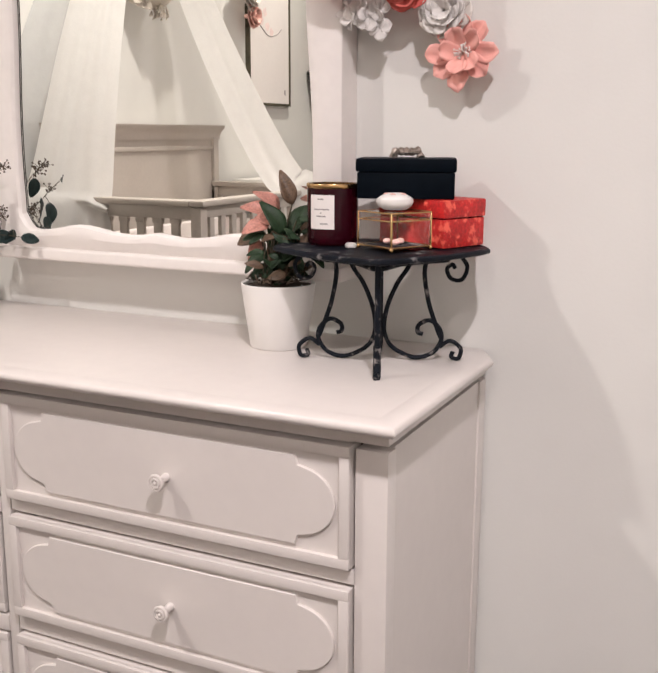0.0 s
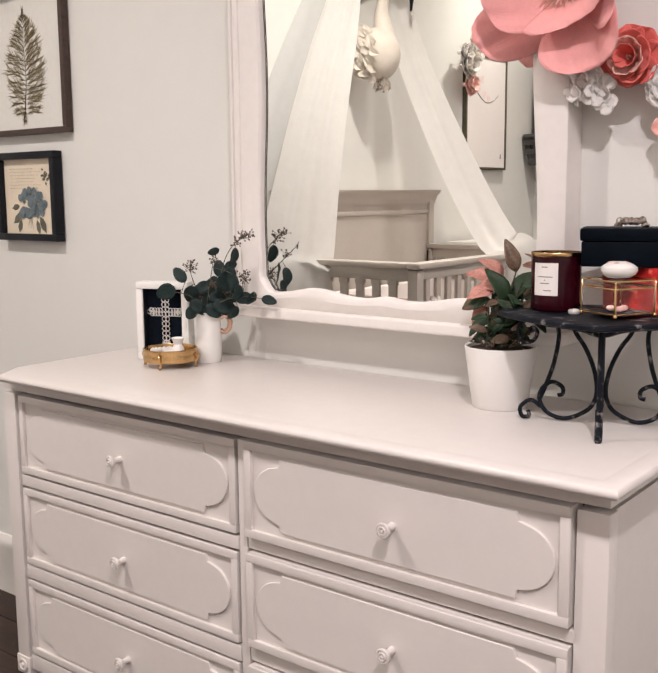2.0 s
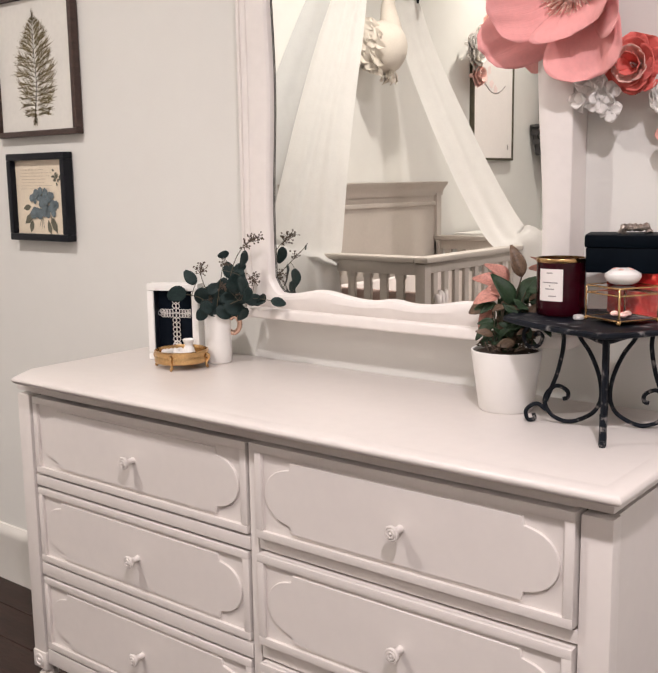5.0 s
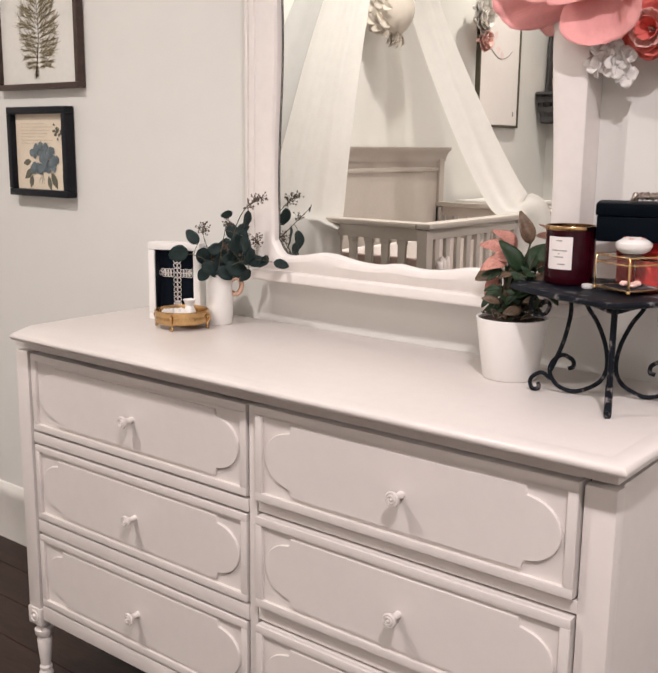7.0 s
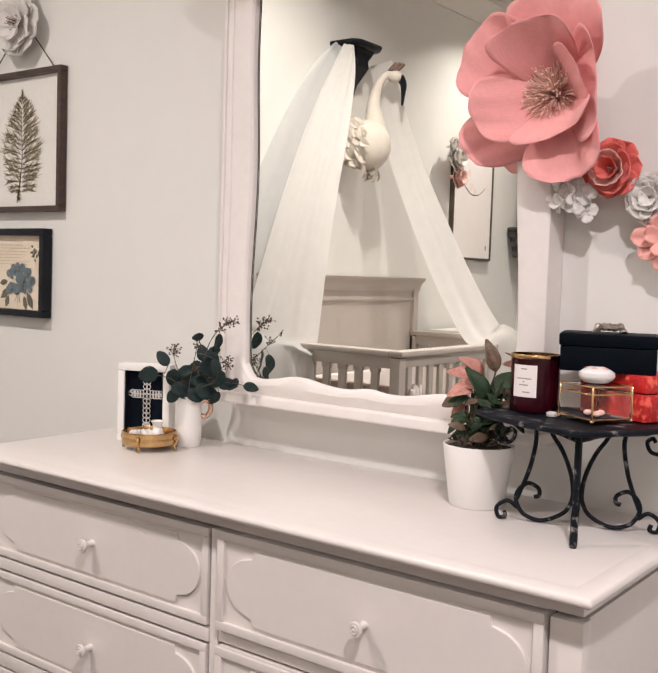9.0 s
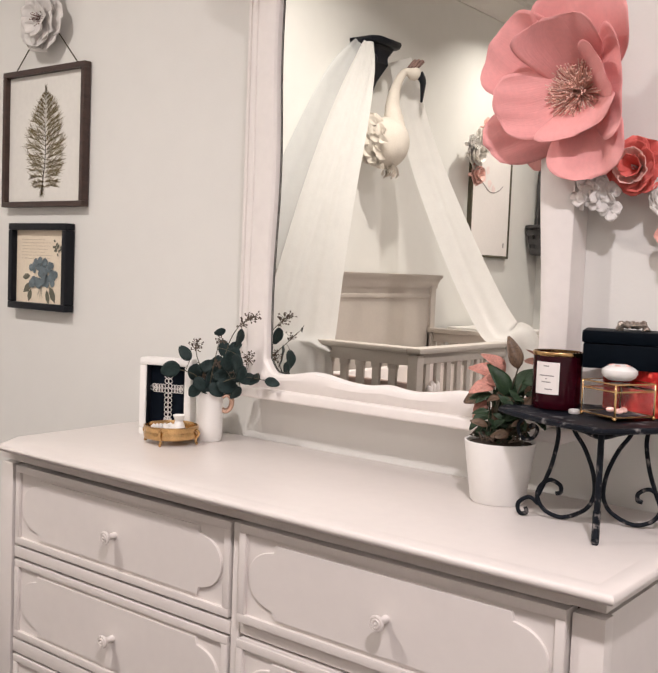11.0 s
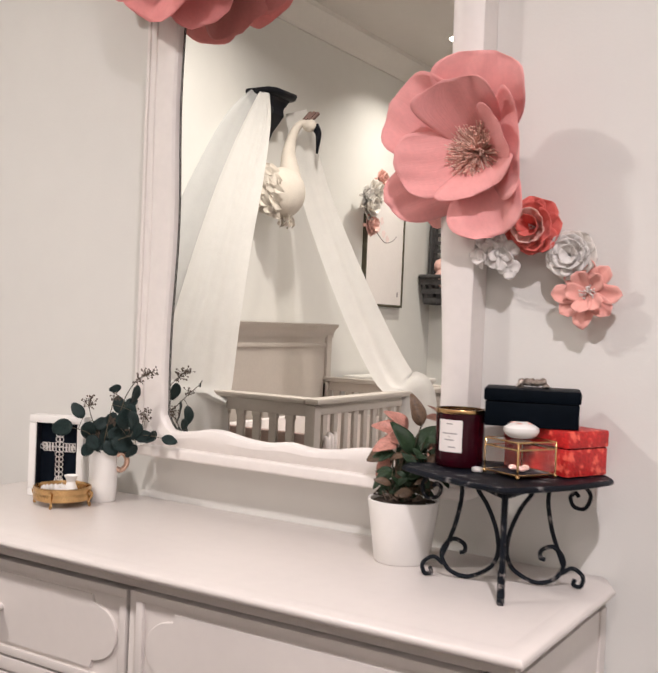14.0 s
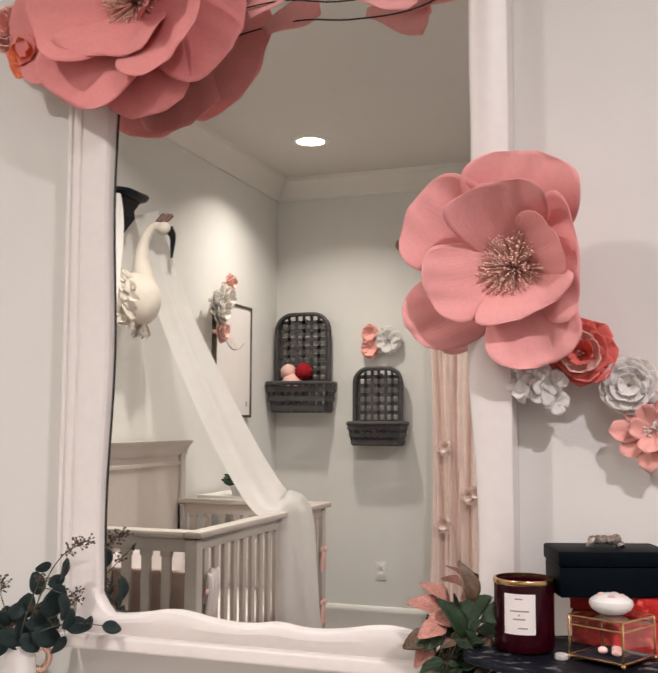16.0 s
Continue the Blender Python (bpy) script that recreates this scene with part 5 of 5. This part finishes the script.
for i in range(44):
    t, h = rng.random(), rng.uniform(-0.13, 0.12)
    merge(bm, petal(bmesh.new(), rng.uniform(200, 250), 0.075, 0.04, 0.018, 0.02, 0.01, seed=i, nu=3, nv=4), pose(0.06 + 0.12 * t, 0.105 + 0.045 * math.cos(h * 9), h + 0.03, 0, 0, 150 + rng.uniform(-30, 30)))
for i in range(9):
    merge(bm, petal(bmesh.new(), rng.uniform(230, 310), 0.085, 0.06, 0.02, 0.02, 0.01, seed=90 + i, nu=3, nv=4), pose(0.14 + 0.03 * (i % 3), 0.015 + 0.02 * (i // 3), -0.10, 0, 0, 60))
swan = tagged(part("swan_wall_mount", bm, [SWAN, BLACKF, BRONZE], None), "cream felt swan bust with a black beak on the wall", "wall ornament")
swan.location = (LEFT_X + 0.001, V(2.50), 1.94)

# picture with corner flowers
art = thing("framed_picture", (LEFT_X, V(3.85), 1.39), "pale blossom print in a thin brown frame", "picture")
for y0, y1, z0, z1 in ((-0.262, 0.262, 0.69, 0.705), (-0.262, 0.262, 0, 0.015), (-0.262, -0.247, 0.015, 0.69), (0.247, 0.262, 0.015, 0.69)):
    part("frame_bar", box(0.001, 0.03, y0, y1, z0, z1, 0.002), STEM, art)
part("sheet", box(0.018, 0.023, -0.247, 0.247, 0.015, 0.69), PAPER, art, "white printed sheet")
part("branch", tube(smooth_path([(0.0240, -0.15, 0.47), (0.0240, -0.08, 0.43), (0.0240, 0.02, 0.42), (0.0240, 0.12, 0.47)]), 0.0022, 5), INK, art)
rng = random.Random(6)
for c in ((0.10, 0.50), (0.03, 0.47), (0.06, 0.55), (-0.02, 0.44)):
    b2 = bmesh.new()
    b2.faces.new([b2.verts.new((0.0245, c[0] + 0.03 * rng.uniform(0.6, 1.1) * math.cos(j * 0.7), c[1] + 0.03 * rng.uniform(0.6, 1.1) * math.sin(j * 0.7))) for j in range(9)])
    part("blossom", b2, BLOSSOM, art, "faint pink blossom", smooth=False)
part("seal_mark", box(0.0236, 0.0245, -0.20, -0.185, 0.07, 0.10), INK, art)
for y, z, r0, m in ((0.20, 0.70, 0.085, CREAMP), (0.27, 0.61, 0.085, CREAMP), (0.24, 0.50, 0.07, BLUSH), (0.12, 0.80, 0.06, BLUSH), (0.30, 0.68, 0.06, WHITEP)):
    fl = rosette("paper_flower", (LEFT_X + 0.07, V(3.85) + y + 0.085, 1.39 + z), "pale paper flower on the picture's corner", r0, PEONY[:3], [m], int(r0 * 1000) + int(z * 100), None, (0, 0, 90))


# woven wall baskets
def strip(bm, a, b, w, t, nrm):
    d = (Vector(b) - Vector(a)).normalized()
    s = d.cross(Vector(nrm)).normalized() * w / 2
    o = Vector(nrm).normalized() * t / 2
    c = [Vector(p) + i * s + j * o for p in (a, b) for i, j in ((-1, -1), (1, -1), (1, 1), (-1, 1))]
    v = [bm.verts.new(p) for p in c]
    for f in ((0, 1, 2, 3), (7, 6, 5, 4), (0, 4, 5, 1), (1, 5, 6, 2), (2, 6, 7, 3), (3, 7, 4, 0)):
        bm.faces.new([v[i] for i in f])


def wall_basket(x, z, w, h, ph, depth, label):
    b = thing("wall_basket", (x, BACK_Y, z), label, "basket", "baskets on the wall")
    r, off = w * 0.30, 0.085
    out = [(-w / 2, 0.0), (-w / 2, h - r)] + [(-w / 2 + r - r * math.cos(k * math.pi / 12), h - r + r * math.sin(k * math.pi / 12)) for k in range(1, 7)]
    out += [(-px, pz) for px, pz in out[::-1]]
    part("rim", tube([(px, off, pz) for px, pz in out], 0.014, 8), BASKET, b, "braided rim")
    part("rim", tube([(px * 0.98, 0.052, pz) for px, pz in out], 0.009, 8), BASKET, b)
    nv, nh = 7, max(6, round(h / 0.062))
    for k in range(nv):
        px = -w / 2 + w * (k + 0.5) / nv
        top = h - 0.005 - (max(0, abs(px) - (w / 2 - r)) ** 2) / r * 0.8
        bm2 = bmesh.new()
        strip(bm2, (px, 0.055 + 0.004 * (k % 2), 0), (px, 0.055 + 0.004 * (k % 2), top), w / nv * 0.42, 0.004, (0, 1, 0))
        strip(bm2, (px, 0.055, top), (px, off, top), w / nv * 0.42, 0.004, (0, 0, 1))
        part("stake", bm2, BASKET, b, smooth=False)
    for k in range(nh):
        pz = (h - 0.03) * (k + 0.6) / nh
        half = w / 2 - 0.005 - (r - math.sqrt(max(0.0, r * r - max(0.0, pz - h + r) ** 2)))
        bm2 = bmesh.new()
        strip(bm2, (-half, 0.059, pz), (half, 0.059, pz), 0.025, 0.004, (0, 1, 0))
        for sx in (-1, 1):
            strip(bm2, (sx * half, 0.055, pz), (sx * half, off, pz), 0.025, 0.004, (1, 0, 0))
        part("weaver", bm2, BASKET, b, smooth=False)
    # pouch
    wp, ws = w * 1.12, w * 0.96
    for k in range(8):
        px = -0.5 + (k + 0.5) / 8
        bm2 = bmesh.new()
        strip(bm2, (px * ws, depth * 0.80, 0.0), (px * wp, depth, ph), w / 8 * 0.55, 0.004, (0, 1, 0))
        part("stake", bm2, BASKET, b, smooth=False)
    for sx in (-1, 1):
        for k in range(4):
            bm2 = bmesh.new()
            y = depth * (k + 0.5) / 4
            strip(bm2, (sx * ws / 2, y * 0.85, 0.0), (sx * wp / 2, y, ph), depth / 4 * 0.55, 0.004, (1, 0, 0))
            part("stake", bm2, BASKET, b, smooth=False)
    for k in range(3):
        pz = ph * (k + 0.4) / 3
        f = 0.80 + 0.20 * pz / ph
        g = (ws + (wp - ws) * pz / ph) / 2
        for a, c, nn in (((-g, depth * f + 0.003, pz), (g, depth * f + 0.003, pz), (0, 1, 0)), ((-g - 0.003, 0.0, pz), (-g - 0.003, depth * f, pz), (1, 0, 0)), ((g + 0.003, 0.0, pz), (g + 0.003, depth * f, pz), (1, 0, 0))):
            bm2 = bmesh.new()
            strip(bm2, a, c, ph / 3 * 0.58, 0.004, nn)
            part("weaver", bm2, BASKET, b, smooth=False)
    part("pouch_rim", tube(smooth_path([(-wp / 2, 0.01, ph), (-wp / 2, depth * 0.8, ph), (-wp / 2 + 0.035, depth, ph), (0, depth + 0.004, ph), (wp / 2 - 0.035, depth, ph), (wp / 2, depth * 0.8, ph), (wp / 2, 0.01, ph)], 4), 0.014, 8), BASKET, b)
    part("hanger", box(-0.01, 0.01, 0.0, 0.056, h - 0.05, h - 0.03), BASKET, b)
    part("pouch_floor", box(-ws / 2, ws / 2, 0.005, depth * 0.80, -0.004, 0.004), BASKET, b)
    return b


wall_basket(-0.965, 1.43, 0.38, 0.66, 0.19, 0.215, "dark woven wall basket with a tall back, holding soft toys")
wall_basket(-0.435, 1.215, 0.32, 0.50, 0.14, 0.19, "dark woven wall basket with a tall back, holding a folded cloth")
rng = random.Random(2)
for x, z, r0, m, lb in ((-1.06, 1.70, 0.055, BLUSH, "round blush yarn ball in the wall basket"), (-0.95, 1.70, 0.06, YARN, "round red yarn ball in the wall basket"), (-1.03, 1.62, 0.075, BLUSH, "large blush yarn ball in the wall basket")):
    bb = bmesh.new()
    bmesh.ops.create_icosphere(bb, subdivisions=3, radius=r0)
    for v in bb.verts:
        v.co *= 1 + 0.05 * math.sin(28 * v.co.x / r0 * 0.3 + 9 * v.co.z / r0)
    o = tagged(part("yarn_ball", bb, m), lb, "yarn ball", "yarn balls")
    o.location = (x, BACK_Y + 0.095, z)
bb = sheet(lambda u, v: Vector((-0.13 + 0.26 * u, 0.03 + 0.10 * v, 0.10 + 0.03 * math.sin(3.1 * v) + 0.008 * math.sin(14 * u + 5 * v))), 20, 10)
o = solid(tagged(part("folded_cloth", bb, LINEN), "pale folded cloth lying in the wall basket", "cloth"), 0.03)
o.location = (-0.435, BACK_Y, 1.215)
rosette("paper_flower", (-0.38, BACK_Y + 0.03, 1.90), "white paper flower above the wall baskets", 0.10, [(7, 1.0, 0.8, 0.18, 0.05, 0.08), (6, 0.75, 0.7, 0.3, 0.05, 0.1)], [WHITEP], 61, INK, (0, 0, 180))
rosette("paper_flower", (-0.50, BACK_Y + 0.03, 1.95), "small coral paper flower above the wall baskets", 0.06, PEONY[:2], [CORAL], 62, None, (0, 0, 180))
rosette("paper_flower", (-0.50, BACK_Y + 0.03, 1.85), "small coral paper flower above the wall baskets", 0.065, PEONY[:2], [CORAL], 63, None, (0, 0, 180))

ot = thing("wall_outlet", (-0.44, BACK_Y, 0.395), "white double power outlet on the wall", "outlet")
part("plate", box(-0.036, 0.036, 0.0, 0.006, -0.058, 0.058, 0.003), PLASTIC, ot)
for z in (-0.024, 0.024):
    part("socket", box(-0.017, 0.017, 0.005, 0.009, z - 0.014, z + 0.014, 0.003), PLASTIC, ot)
    for x in (-0.006, 0.006):
        part("slot", box(x - 0.001, x + 0.001, 0.0088, 0.0095, z - 0.004, z + 0.005), DARK, ot)

# curtain with its rod
cu = thing("curtain", (0.33, BACK_Y + 0.07, 0), "blush ruffled curtain with fabric rosettes hanging to the floor", "curtain")
part("cloth", sheet(lambda u, v: Vector((-0.40 + 0.95 * u + 0.02 * math.sin(5 * v + 9 * u) - 0.05 * (1 - v) ** 2, 0.022 * math.sin(u * 62) + 0.012 * math.sin(u * 140 + 6 * v), 0.03 + 2.44 * v)), 190, 40), CURT, cu, angle=180)
rng = random.Random(3)
for i in range(9):
    x, z = rng.uniform(-0.33, 0.5), 0.12 + 0.10 * i
    if i == 7:
        x, z = -0.31, 1.20
    if i == 5:
        x, z = -0.16, 0.9
    b2 = bmesh.new()
    for k in range(3):
        for j in range(6):
            petal(b2, 60 * j + 25 * k, 0.055 - 0.014 * k, 0.045, 0.02 + 0.01 * k, 0.01, 0.01, seed=j, nu=3, nv=4)
    part("rosette", b2, CURT, cu, "gathered fabric rosette").matrix_basis = pose(x, 0.05, z, 0, 0, 180)
rod = thing("curtain_rod", (0.33, BACK_Y + 0.07, 2.53), "dark bronze curtain rod with ball finials", "curtain rod")
part("rod", tube([(-0.55, 0, 0), (1.2, 0, 0)], 0.013, 12), BRONZE, rod)
part("finial", lathe([(0, -0.045), (0.02, -0.04), (0.04, -0.02), (0.045, 0.0), (0.04, 0.022), (0.02, 0.04), (0, 0.045)], 20), BRONZE, rod).location = (-0.60, 0, 0)
part("finial", lathe([(0, -0.045), (0.02, -0.04), (0.04, -0.02), (0.045, 0.0), (0.04, 0.022), (0.02, 0.04), (0, 0.045)], 20), BRONZE, rod).location = (1.25, 0, 0)
for x in (-0.5, 1.1):
    part("bracket", box(x - 0.01, x + 0.01, -0.069, 0.0, -0.025, 0.015), BRONZE, rod)

# ---- floor planks ----
random.seed(7)
plank_mesh = {}
floor_ob = bpy.data.objects["floor"]
row, yy = 0, WALL_Y - 0.13
while yy > BACK_Y - 0.02:
    xx = LEFT_X - 0.1
    while xx < RIGHT_X:
        ln = min(random.choice((0.9, 1.2, 1.5)), round(RIGHT_X + 0.1 - xx, 3))
        if ln < 0.02:
            break
        if ln not in plank_mesh:
            bm = box(0.001, ln - 0.001, 0.0008, 0.1292, -0.011, 0.0, 0.0015, seg=1)
            me = bpy.data.meshes.new("plank")
            me.materials.append(FLOOR)
            bm.to_mesh(me)
            bm.free()
            plank_mesh[ln] = me
        o = new("plank", plank_mesh[ln])
        o.parent = floor_ob
        o.location = (xx, yy, FZ)
        xx += ln
    yy -= 0.13
